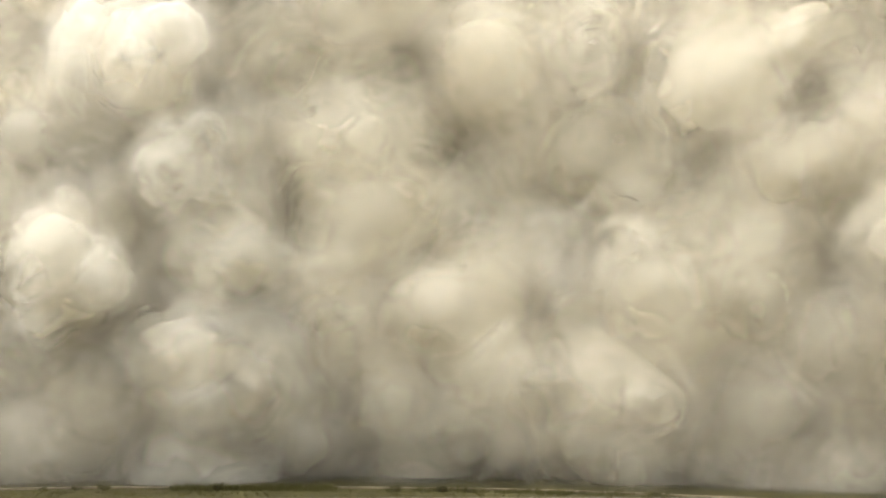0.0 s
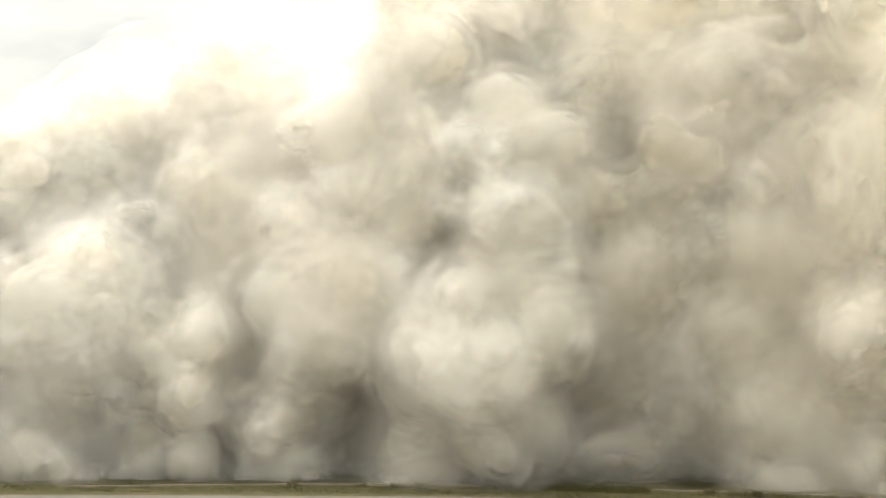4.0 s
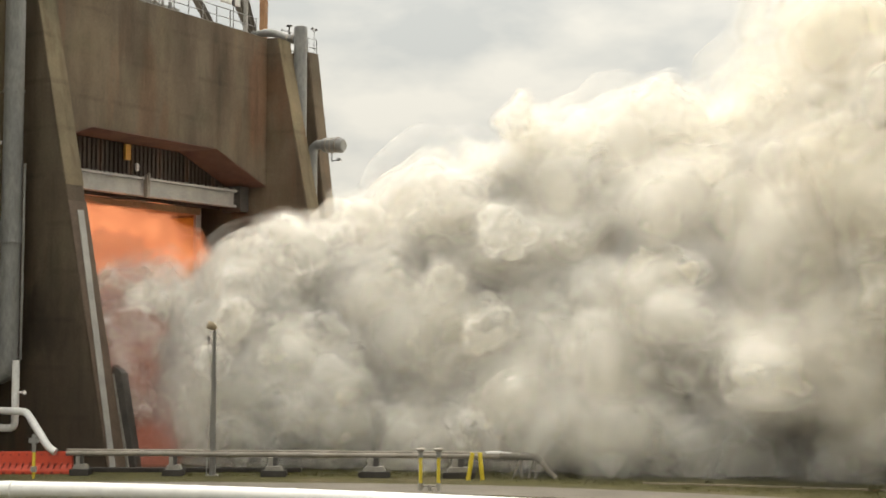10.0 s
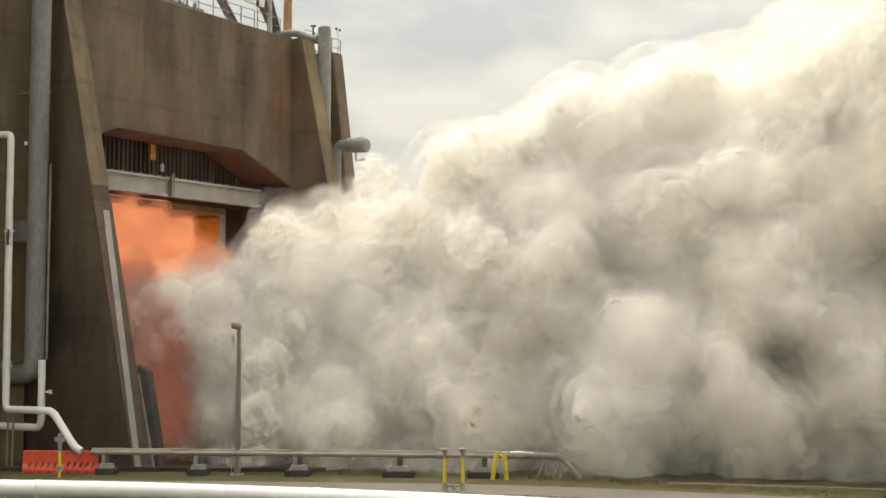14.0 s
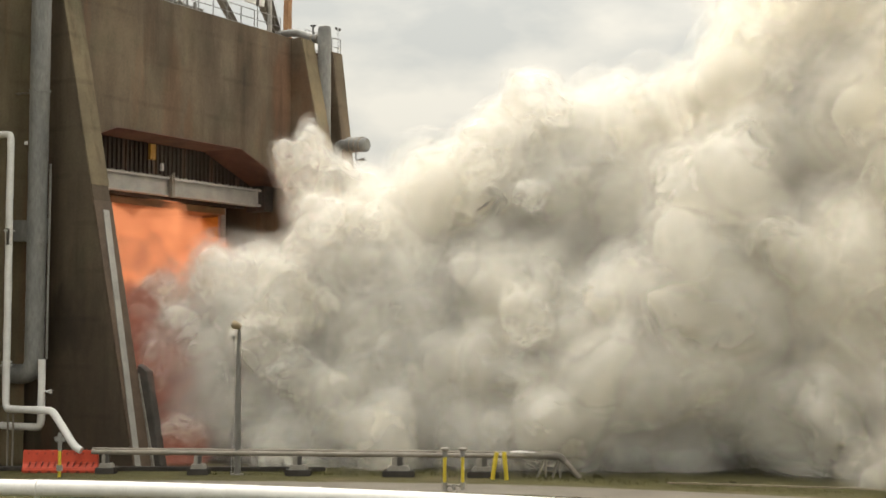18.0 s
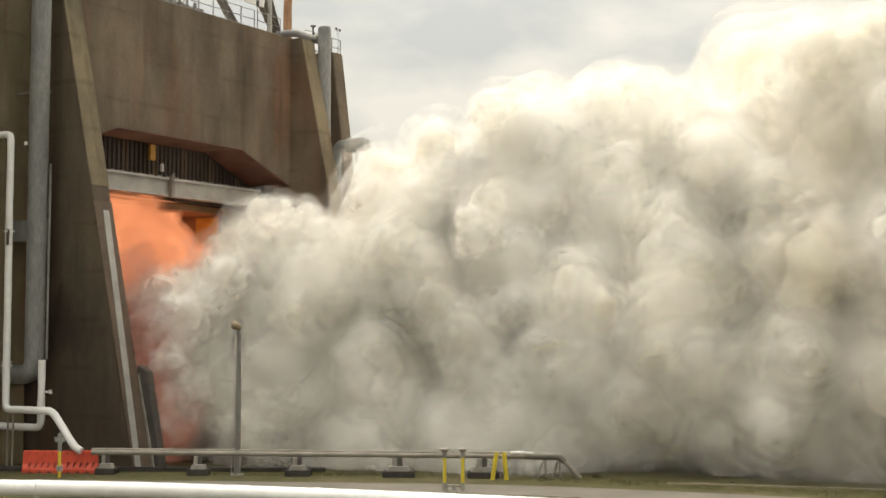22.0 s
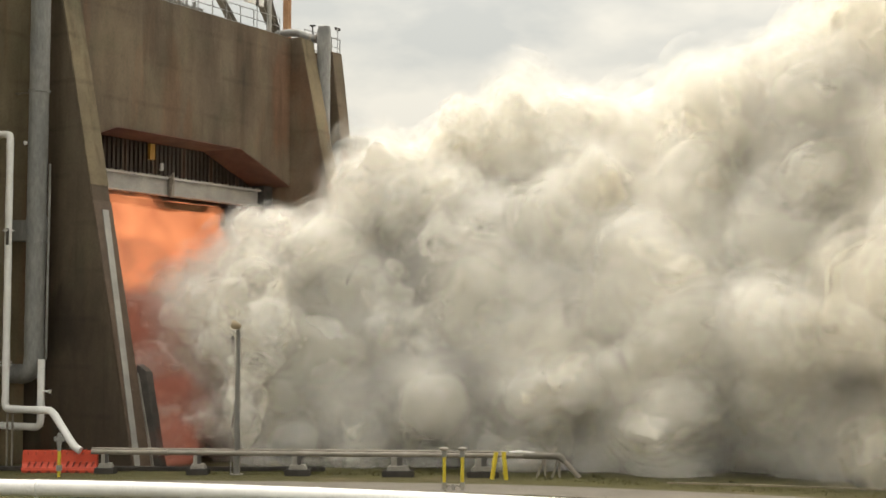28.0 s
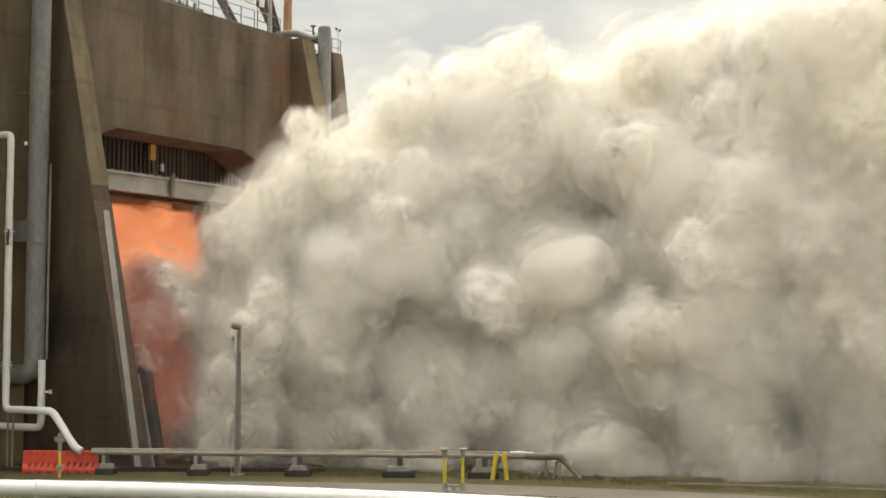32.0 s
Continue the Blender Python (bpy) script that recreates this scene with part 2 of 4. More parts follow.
# hearts warmer, skins greyer: shaded hollows and lit fronts put into the colour
WHITE, CREAM = (0.960, 0.940, 0.895), (0.962, 0.922, 0.825)
# TAN: warm tone of steam in its own shade, as base colour
TAN = (0.953, 0.913, 0.822)
GREY_WHITE, PALE_CREAM = (0.952, 0.936, 0.905), (0.956, 0.928, 0.862)
M = {
    "wall": concrete("weathered_concrete", (0.100, 0.072, 0.047), (0.164, 0.125, 0.086), (0.70, 0.67, 0.64),
                     [((-6.3, 20.3, 21.5), (3, 1.1, 3.6), (1.08, 0.82, 0.72)), ((-6.3, 16.4, 22.5), (3, 1.0, 2.8), (0.84, 0.80, 0.77)), ((-6.3, 9.8, 19.6), (3, 0.8, 3.4), (1.08, 0.92, 0.84))]),
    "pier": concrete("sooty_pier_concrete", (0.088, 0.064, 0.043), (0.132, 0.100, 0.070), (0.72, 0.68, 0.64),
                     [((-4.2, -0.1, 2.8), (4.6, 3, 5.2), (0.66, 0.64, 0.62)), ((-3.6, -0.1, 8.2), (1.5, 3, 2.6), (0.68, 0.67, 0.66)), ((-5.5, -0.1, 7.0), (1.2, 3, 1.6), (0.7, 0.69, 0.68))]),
    # lit copy of the wall concrete: light on brighter faces is in the colour
    "wall_lit": concrete("pale_concrete", (0.150, 0.118, 0.072), (0.208, 0.163, 0.102), (0.6, 0.56, 0.5)),
    "grey_pipe": two_tone("grey_painted_steel", (0.185, 0.185, 0.18), (0.235, 0.232, 0.222), 1.5, 0.5, 0.0, (1, 1, 0.3), 0.04, 0.01, 8.0),
    "white_pipe": two_tone("white_painted_steel", (0.72, 0.71, 0.69), (0.82, 0.81, 0.79), 1.2, 0.45, 0.0, (1, 1, 1), 0.05),
    "old_pipe": two_tone("dull_grey_steel", (0.20, 0.175, 0.145), (0.30, 0.265, 0.22), 1.0, 0.55),
    "pole": two_tone("weathered_grey_pole", (0.15, 0.14, 0.13), (0.21, 0.20, 0.18), 1.0, 0.6),
    "tan_paint": two_tone("tan_housing", (0.26, 0.20, 0.12), (0.34, 0.27, 0.17), 2.0, 0.6),
    "brace": two_tone("grey_brown_steel", (0.13, 0.115, 0.095), (0.19, 0.17, 0.14), 1.5, 0.6),
    "steel": two_tone("galvanised_steel", (0.20, 0.195, 0.185), (0.28, 0.275, 0.26), 2.0, 0.5, 0.2),
    "dark": two_tone("dark_steel", (0.055, 0.05, 0.045), (0.09, 0.08, 0.07), 1.5, 0.6),
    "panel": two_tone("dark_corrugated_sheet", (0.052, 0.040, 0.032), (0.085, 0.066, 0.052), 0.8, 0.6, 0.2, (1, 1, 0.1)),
    "beam": two_tone("grey_girder_paint", (0.33, 0.32, 0.30), (0.43, 0.41, 0.38), 0.9, 0.6),
    "rust_dark": two_tone("dark_brown_primer", (0.10, 0.07, 0.048), (0.145, 0.10, 0.07), 1.2, 0.75),
    # red of the fire's light on the lintel underside, held in the colour
    "soffit": two_tone("dull_red_paint", (0.15, 0.075, 0.055), (0.215, 0.115, 0.085), 0.6, 0.8),
    "rust": two_tone("rusty_primer", (0.30, 0.15, 0.07), (0.42, 0.24, 0.12), 1.2, 0.75),
    "orange": two_tone("orange_plastic", (0.56, 0.055, 0.02), (0.64, 0.072, 0.028), 2.0, 0.45, 0.0, (1, 1, 1), 0.05),
    "yellow": two_tone("yellow_paint", (0.62, 0.47, 0.03), (0.74, 0.58, 0.05), 3.0, 0.5),
    "pad": two_tone("tarred_concrete", (0.034, 0.029, 0.025), (0.058, 0.051, 0.044), 1.5, 0.85),
    "block": two_tone("grey_concrete_block", (0.26, 0.24, 0.21), (0.36, 0.34, 0.30), 2.0, 0.85),
    "road": two_tone("pale_road_concrete", (0.128, 0.113, 0.092), (0.168, 0.150, 0.122), 0.35, 0.9),
    "kerb": two_tone("pale_kerb", (0.20, 0.165, 0.115), (0.28, 0.235, 0.17), 0.6, 0.85),
    "leaf": two_tone("grass_blades", (0.066, 0.062, 0.013), (0.100, 0.090, 0.021), 0.5, 0.7),
    "bush": two_tone("scrub_leaves", (0.060, 0.056, 0.020), (0.095, 0.088, 0.030), 2.0, 0.7),
    "tan": steam_material("dense_stained_steam", CREAM, TAN, 0.5),
    "steam": steam_material("dense_steam", WHITE, CREAM, 0.5),
    "veil_a": steam_material("thick_steam", GREY_WHITE, PALE_CREAM, 0.5, 0.3, 0.4),
    "tan_a": steam_material("thick_stained_steam", PALE_CREAM, TAN, 0.5, 0.3, 0.4),
    "veil_b": steam_material("middling_steam", GREY_WHITE, PALE_CREAM, 0.5, 0.22, 0.6),
    "tan_b": steam_material("middling_stained_steam", PALE_CREAM, TAN, 0.5, 0.22, 0.6),
    "veil_c": steam_material("thin_steam", GREY_WHITE, PALE_CREAM, 0.5, 0.14, 0.85),
    "tan_c": steam_material("thin_stained_steam", PALE_CREAM, TAN, 0.5, 0.14, 0.85),
    "veil_d": steam_material("faint_steam", GREY_WHITE, PALE_CREAM, 0.5, 0.055, 1.0),
    "tan_d": steam_material("faint_stained_steam", PALE_CREAM, TAN, 0.5, 0.07, 1.0),
    "fire": fire_material("fire_heart", 1.0, 1.0),
    "fire_a": fire_material("fire_thick", 1.0, 0.26),
    "fire_b": fire_material("fire_thin", 0.95, 0.16),
    "fire_c": fire_material("fire_faint", 0.9, 0.10),
    # this haze doesn't burn; the fire's light on it is put in as emission
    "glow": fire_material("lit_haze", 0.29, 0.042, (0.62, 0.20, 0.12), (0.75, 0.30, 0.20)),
    # darkened barrier red: shade inside its recesses, given as colour
    "bar": two_tone("dark_slot", (0.16, 0.02, 0.012), (0.22, 0.03, 0.02), 2.0, 0.6),
    "box_yellow": two_tone("ochre_box", (0.50, 0.27, 0.05), (0.60, 0.34, 0.07), 2.0, 0.6),
    "scorched": two_tone("scorched_plate", (0.20, 0.11, 0.06), (0.30, 0.17, 0.09), 0.8, 0.7),
}


def ground_material():
    m, nt, bs = material("grass_and_dry_soil")
    big = tex(nt, 0.07, 4, 0.6)
    mid = tex(nt, 0.8, 5, 0.65)
    fine = tex(nt, 14.0, 4, 0.7)
    grass = ramp(nt, mid, [(0.35, (0.052, 0.046, 0.010)), (0.65, (0.080, 0.070, 0.016))])
    soil = ramp(nt, mid, [(0.35, (0.10, 0.073, 0.037)), (0.65, (0.145, 0.108, 0.060))])
    share = ramp(nt, big, [(0.56, (0, 0, 0)), (0.66, (1, 1, 1))])
    c = blend(nt, "MIX", share, grass, soil)
    g = ramp(nt, fine, [(0.3, (0.7, 0.7, 0.7)), (0.7, (1.15, 1.15, 1.15))])
    nt.links.new(blend(nt, "MULTIPLY", 1.0, c, g), bs.inputs["Base Color"])
    bs.inputs["Roughness"].default_value = 0.95
    bump(nt, bs, fine, 0.5, 0.08)
    return m


M["ground"] = ground_material()


# ---- mesh building ----
class Shape:
    """Collects vertices and faces of one mesh."""

    def __init__(self):
        self.v, self.f = [], []

    def add(self, verts, faces):
        n = len(self.v)
        self.v += [tuple(p) for p in verts]
        self.f += [tuple(i + n for i in q) for q in faces]
        return self

    def box(self, a, b):
        (x0, y0, z0), (x1, y1, z1) = a, b
        return self.add([(x0, y0, z0), (x1, y0, z0), (x1, y1, z0), (x0, y1, z0), (x0, y0, z1), (x1, y0, z1), (x1, y1, z1), (x0, y1, z1)],
                        [(3, 2, 1, 0), (4, 5, 6, 7), (0, 1, 5, 4), (1, 2, 6, 5), (2, 3, 7, 6), (3, 0, 4, 7)])

    def prism(self, poly, a, b, axis):
        """A polygon in the two other axes, drawn out along axis from a to b."""
        def at(p, w):
            q = list(p)
            q.insert(axis, w)
            return q
        n = len(poly)
        verts = [at(p, a) for p in poly] + [at(p, b) for p in poly]
        faces = [tuple(range(n))[::-1], tuple(range(n, 2 * n))] + [(i, (i + 1) % n, n + (i + 1) % n, n + i) for i in range(n)]
        return self.add(verts, faces)

    def tube(self, points, r, segs=14, caps=True):
        pts = [Vector(p) for p in points]
        radii = r if isinstance(r, (list, tuple)) else [r] * len(pts)
        verts, faces = [], []
        side = None
        for i, p in enumerate(pts):
            way = (pts[min(i + 1, len(pts) - 1)] - pts[max(i - 1, 0)]).normalized()
            if side is None:
                side = way.cross(Vector((0, 0, 1)) if abs(way.z) < 0.9 else Vector((1, 0, 0))).normalized()
            side = (side - way * side.dot(way)).normalized()
            up = way.cross(side)
            for k in range(segs):
                a = 2 * math.pi * k / segs
                verts.append(p + (side * math.cos(a) + up * math.sin(a)) * radii[i])
        for i in range(len(pts) - 1):
            for k in range(segs):
                a, b = i * segs + k, i * segs + (k + 1) % segs
                faces.append((a, b, b + segs, a + segs))
        if caps:
            faces.append(tuple(range(segs))[::-1])
            faces.append(tuple(range((len(pts) - 1) * segs, len(pts) * segs)))
        return self.add(verts, faces)

    def ring(self, p, way, r, width, segs=16):
        p, way = Vector(p), Vector(way).normalized()
        return self.tube([p - way * width / 2, p + way * width / 2], r, segs)


def bent(points, radius=0.4, steps=5):
    """The points of a line whose corners are rounded."""
    pts = [Vector(p) for p in points]
    out = [pts[0]]
    for a, b, c in zip(pts, pts[1:], pts[2:]):
        d1, d2 = (a - b), (c - b)
        k = min(radius, d1.length * 0.49, d2.length * 0.49)
        s, e = b + d1.normalized() * k, b + d2.normalized() * k
        for i in range(steps + 1):
            t = i / steps
            out.append(s * (1 - t) ** 2 + b * 2 * t * (1 - t) + e * t * t)
    return out + [pts[-1]]


def mesh_of(name, shape, mat, smooth=False, bevel=0.0):
    me = bpy.data.meshes.new(name)
    me.from_pydata(shape.v, [], shape.f)
    bm = bmesh.new()
    bm.from_mesh(me)
    bmesh.ops.recalc_face_normals(bm, faces=bm.faces)
    if bevel:
        bmesh.ops.bevel(bm, geom=[e for e in bm.edges if e.is_manifold and e.calc_face_angle(0) > 0.3], offset=bevel, segments=2, affect="EDGES", clamp_overlap=True)
    bm.to_mesh(me)
    bm.free()
    me.materials.append(mat)
    if smooth:
        me.shade_smooth()
        me.set_sharp_from_angle(angle=radians(40))
    return me


def part(name, shape, mat, parent, label="", smooth=False, bevel=0.0):
    ob = new(name, mesh_of(name, shape, mat, smooth, bevel))
    ob.parent = parent
    return tagged(ob, label)


def thing(name, label, category, m=None, group="", kind=""):
    ob = new(name)
    ob.empty_display_size = 0.2
    if m is not None:
        ob.matrix_basis = m
    return tagged(ob, label, category, group, kind)


def solid(name, shape, mat, label, category, m=None, group="", kind="", smooth=False, bevel=0.0):
    ob = new(name, mesh_of(name, shape, mat, smooth, bevel))
    if m is not None:
        ob.matrix_basis = m
    return tagged(ob, label, category, group, kind)


# ---- ground, road, kerb ----
def build_ground():
    s = Shape()
    s.add([(-2500, -2500, 0), (2500, -2500, 0), (2500, 2500, 0), (-2500, 2500, 0)], [(0, 1, 2, 3)])
    solid("ground", s, M["ground"], "flat grass and dry soil round the test stand", "ground", kind="structure")


def ribbon(line, width, z0, z1):
    """A strip of the given width on the far edge line, with thickness."""
    s = Shape()
    pts = [Vector((x, y, 0)) for x, y in line]
    near = []
    for i, p in enumerate(pts):
        way = (pts[min(i + 1, len(pts) - 1)] - pts[max(i - 1, 0)]).normalized()
        near.append(p + Vector((way.y, -way.x, 0)) * width)
    n = len(pts)
    verts = [(p.x, p.y, z1) for p in pts] + [(p.x, p.y, z1) for p in near] + [(p.x, p.y, z0) for p in pts] + [(p.x, p.y, z0) for p in near]
    faces = []
    for i in range(n - 1):
        faces += [(i, n + i, n + i + 1, i + 1), (n + i, 3 * n + i, 3 * n + i + 1, n + i + 1), (2 * n + i, i, i + 1, 2 * n + i + 1)]
    s.add(verts, faces)
    return s


def smooth_line(points, steps=6):
    pts = [Vector((x, y)) for x, y in points]
    pts = [2 * pts[0] - pts[1]] + pts + [2 * pts[-1] - pts[-2]]
    out = []
    for i in range(1, len(pts) - 2):
        a, b, c, d = pts[i - 1:i + 3]
        for k in range(steps):
            t = k / steps
            out.append(0.5 * ((2 * b) + (c - a) * t + (2 * a - 5 * b + 4 * c - d) * t * t + (3 * b - a - 3 * c + d) * t ** 3))
    return [tuple(p) for p in out] + [tuple(pts[-2])]


def build_road():
    line = smooth_line([(-60, 70.5), (-20, 66.6), (0, 65.0), (9, 62.4), (22, 56.6), (27, 54.0), (45, 42.0), (60, 28)])
    solid("road", ribbon(line, 3.8, 0.0, 0.02), M["road"], "narrow pale concrete service road beside the grass", "road", kind="structure")
    line = smooth_line([(10, 65.4), (12.6, 64.8), (20.6, 62.3), (27.3, 59.0), (33.0, 55.0), (39.5, 49.3), (44.5, 42.4), (50, 33)])
    solid("kerb", ribbon(line, 0.30, 0.0, 0.07), M["kerb"], "low pale kerb along the far edge of the grass", "kerb", kind="structure")


# ---- test stand ----
STAND = pose(-14.9, 71.0, 0, 0, 0, -30)
WALL_P, PIER_GAP, TOP_Z = -6.3, 21.3, 25.4
PIER_W = 1.3


def pier_shape(q0, q1):
    return Shape().prism([(-24, 0), (0.0, 0), (-5.55, TOP_Z), (-24, TOP_Z)], q0, q1, 1)


def build_stand():
    st = thing("test_stand", "massive brown concrete rocket test stand with battered piers", "test stand", STAND)
    lintel = Shape().prism([(PIER_W, TOP_Z), (PIER_W, 16.2), (5.4, 17.75), (16.2, 17.75), (PIER_GAP, 15.9), (PIER_GAP, TOP_Z)], WALL_P - 2.9, WALL_P, 0)
    part("front_wall", lintel, M["wall"], st, "stained brown concrete lintel wall with chamfered corners", bevel=0.04)
    # thin plates under the lintel whose red stands for light from the fire
    under = [(PIER_W + 0.01, 16.2), (5.4, 17.75), (16.2, 17.75), (PIER_GAP - 0.01, 15.9)]
    for (q0, h0), (q1, h1) in zip(under, under[1:]):
        part("soffit", Shape().prism([(q0, h0 - 0.03), (q1, h1 - 0.03), (q1, h1 - 0.004), (q0, h0 - 0.004)], WALL_P - 2.9, WALL_P - 0.01, 0), M["soffit"], st, "underside of the lintel, red of the firelight put into its colour")
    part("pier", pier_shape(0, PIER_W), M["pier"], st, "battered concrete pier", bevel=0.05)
    part("pier", pier_shape(PIER_GAP, PIER_GAP + PIER_W), M["wall"], st, "battered concrete pier", bevel=0.05)
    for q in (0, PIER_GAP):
        # sloping cast front of each pier, extra light put into its paler colour
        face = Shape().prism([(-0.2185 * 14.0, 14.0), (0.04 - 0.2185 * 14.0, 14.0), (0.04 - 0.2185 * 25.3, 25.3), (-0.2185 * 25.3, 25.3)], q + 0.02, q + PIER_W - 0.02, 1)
        part("front_face", face, M["wall_lit"], st, "sloping front of the pier, coloured paler for the light on it")
    part("wing_wall", Shape().prism([(-24, 0), (-3.2, 0), (-6.5, TOP_Z), (-24, TOP_Z)], 26.2, 27.4, 1), M["wall"], st, "concrete wing wall behind the pier", bevel=0.05)
    # corner block: the light on its face is put into the paler colour
    part("side_block", Shape().box((-24, -7.5, 0), (-7.0, -0.3, 30)), M["wall_lit"], st, "concrete corner block, coloured paler for the light on it", bevel=0.05)
    part("infill_wall", Shape().box((-24, PIER_GAP + PIER_W, 0), (-7.4, 26.2, TOP_Z - 0.3)), M["wall"], st, "recessed concrete wall")
    part("deck", Shape().box((-24, 0.0, TOP_Z - 0.5), (WALL_P - 2.95, PIER_GAP, TOP_Z - 0.05)), M["block"], st, "concrete roof deck")
    part("back_wall", Shape().box((-24.4, -7.5, 0), (-24, 27.4, TOP_Z)), M["wall"], st, "rear concrete wall")
    # exhaust passage behind the opening
    part("passage_ceiling", Shape().box((-24, PIER_W, 14.05), (-9.7, 19.0, 14.45)), M["scorched"], st, "scorched ceiling of the exhaust passage")
    part("passage_wall", Shape().box((-24, 19.0, 0), (-10.2, 19.4, 14.45)), M["scorched"], st, "scorched steel side wall of the exhaust passage")
    # fire lights this end of the side wall; the ochre carries that light
    part("ochre_panel", Shape().box((-12.0, 18.93, 4.0), (-10.2, 18.997, 13.9)), M["box_yellow"], st, "end of the side wall, firelight on it put in as ochre colour", bevel=0.01)
    for h in (6.5, 9.2, 11.8):
        part("plate_rib", Shape().box((-12.0, 18.88, h), (-10.2, 18.93, h + 0.07)), M["box_yellow"], st)
    part("wall_edge", Shape().box((-10.2, 18.95, 0), (-10.0, 19.45, 14.5)), M["beam"], st, "grey steel edge of the side wall")
    # plates on the near pier
    slope = lambda q, z, off: (-0.2185 * z + off, q, z)
    def on_front(corners, off):
        v = [slope(q, z, 0.0) for q, z in corners] + [slope(q, z, off) for q, z in corners]
        return Shape().add(v, [(3, 2, 1, 0), (4, 5, 6, 7), (0, 1, 5, 4), (1, 2, 6, 5), (2, 3, 7, 6), (3, 0, 4, 7)])
    part("backing_plate", on_front([(0.01, 0.1), (1.29, 0.1), (1.29, 13.2), (0.01, 13.2)], 0.03), M["rust_dark"], st, "dark brown plate on the sloping front")
    part("edge_plate", on_front([(0.12, 0.1), (0.50, 0.1), (0.98, 12.75), (0.55, 12.75)], 0.07), M["beam"], st, "long pale steel edge plate")
    part("deflector_plate", Shape().prism([(-1.2, 0), (0.5, 0), (-0.5, 4.7), (-1.1, 5.05)], PIER_W + 0.1, PIER_W + 0.6, 1), M["dark"], st, "dark steel deflector at the foot of the pier", bevel=0.03)
    part("deflector_rib", Shape().prism([(-0.1, 0), (0.15, 0), (-0.95, 4.6), (-1.15, 4.6)], PIER_W + 0.02, PIER_W + 0.1, 1), M["block"], st)
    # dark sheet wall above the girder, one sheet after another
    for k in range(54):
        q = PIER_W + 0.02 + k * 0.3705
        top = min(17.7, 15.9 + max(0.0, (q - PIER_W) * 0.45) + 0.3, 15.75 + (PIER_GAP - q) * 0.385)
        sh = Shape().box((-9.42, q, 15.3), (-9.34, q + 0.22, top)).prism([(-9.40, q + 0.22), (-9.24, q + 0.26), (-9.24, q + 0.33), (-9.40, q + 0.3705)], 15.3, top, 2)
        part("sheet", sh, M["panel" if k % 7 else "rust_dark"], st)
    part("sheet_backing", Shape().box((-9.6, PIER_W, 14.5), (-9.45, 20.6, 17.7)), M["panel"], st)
    part("ochre_box", Shape().box((-9.2, 11.15, 16.72), (-9.0, 11.62, 17.65)), M["box_yellow"], st, "ochre box on the dark sheet wall", bevel=0.02)
    part("white_box", Shape().box((-9.2, 12.2, 16.15), (-9.05, 12.42, 16.6)), M["white_pipe"], st, "small white box", bevel=0.01)
    # girder
    g = part("girder", Shape().box((-8.25, PIER_W, 14.72), (-8.02, 20.2, 15.5)), M["beam"], st, "grey steel girder across the opening")
    part("flange", Shape().box((-8.45, PIER_W, 14.56), (-7.85, 20.25, 14.72)), M["beam"], g)
    part("flange", Shape().box((-8.45, PIER_W, 15.5), (-7.8, 20.25, 15.64)), M["beam"], g)
    for k in range(24):
        q = 1.9 + k * 0.78
        part("stud", Shape().box((-8.0, q, 15.64), (-7.84, q + 0.30, 15.72)), M["brace"], g)
    part("hanger", Shape().box((-7.9, 11.45, 14.5), (-7.6, 11.7, 15.75)).tube([(-7.6, 11.57, 15.2), (-7.6, 11.57, 15.9)], 0.08, 8), M["old_pipe"], g, "steel hanger bracket")
    part("bearing_block", Shape().box((-9.0, 20.3, 14.3), (-7.6, 21.2, 15.9)), M["dark"], st, "dark bearing block")


def rail_run(name, pts, height, posts, parent_pose, label):
    """A steel guard rail: posts and two rails."""
    ob = thing(name, label, "railing", parent_pose)
    a, b = Vector(pts[0]), Vector(pts[1])
    for k in range(posts):
        p = a.lerp(b, k / (posts - 1))
        part("post", Shape().tube([p, p + Vector((0, 0, height))], 0.035, 8), M["steel"], ob)
    for h in (height, height * 0.52):
        part("rail", Shape().tube([a + Vector((0, 0, h)), b + Vector((0, 0, h))], 0.03, 8), M["steel"], ob)
    part("toe_board", Shape().box((min(a.x, b.x) - 0.02, min(a.y, b.y), a.z), (max(a.x, b.x) + 0.02, max(a.y, b.y), a.z + 0.1)), M["steel"], ob)
    return ob


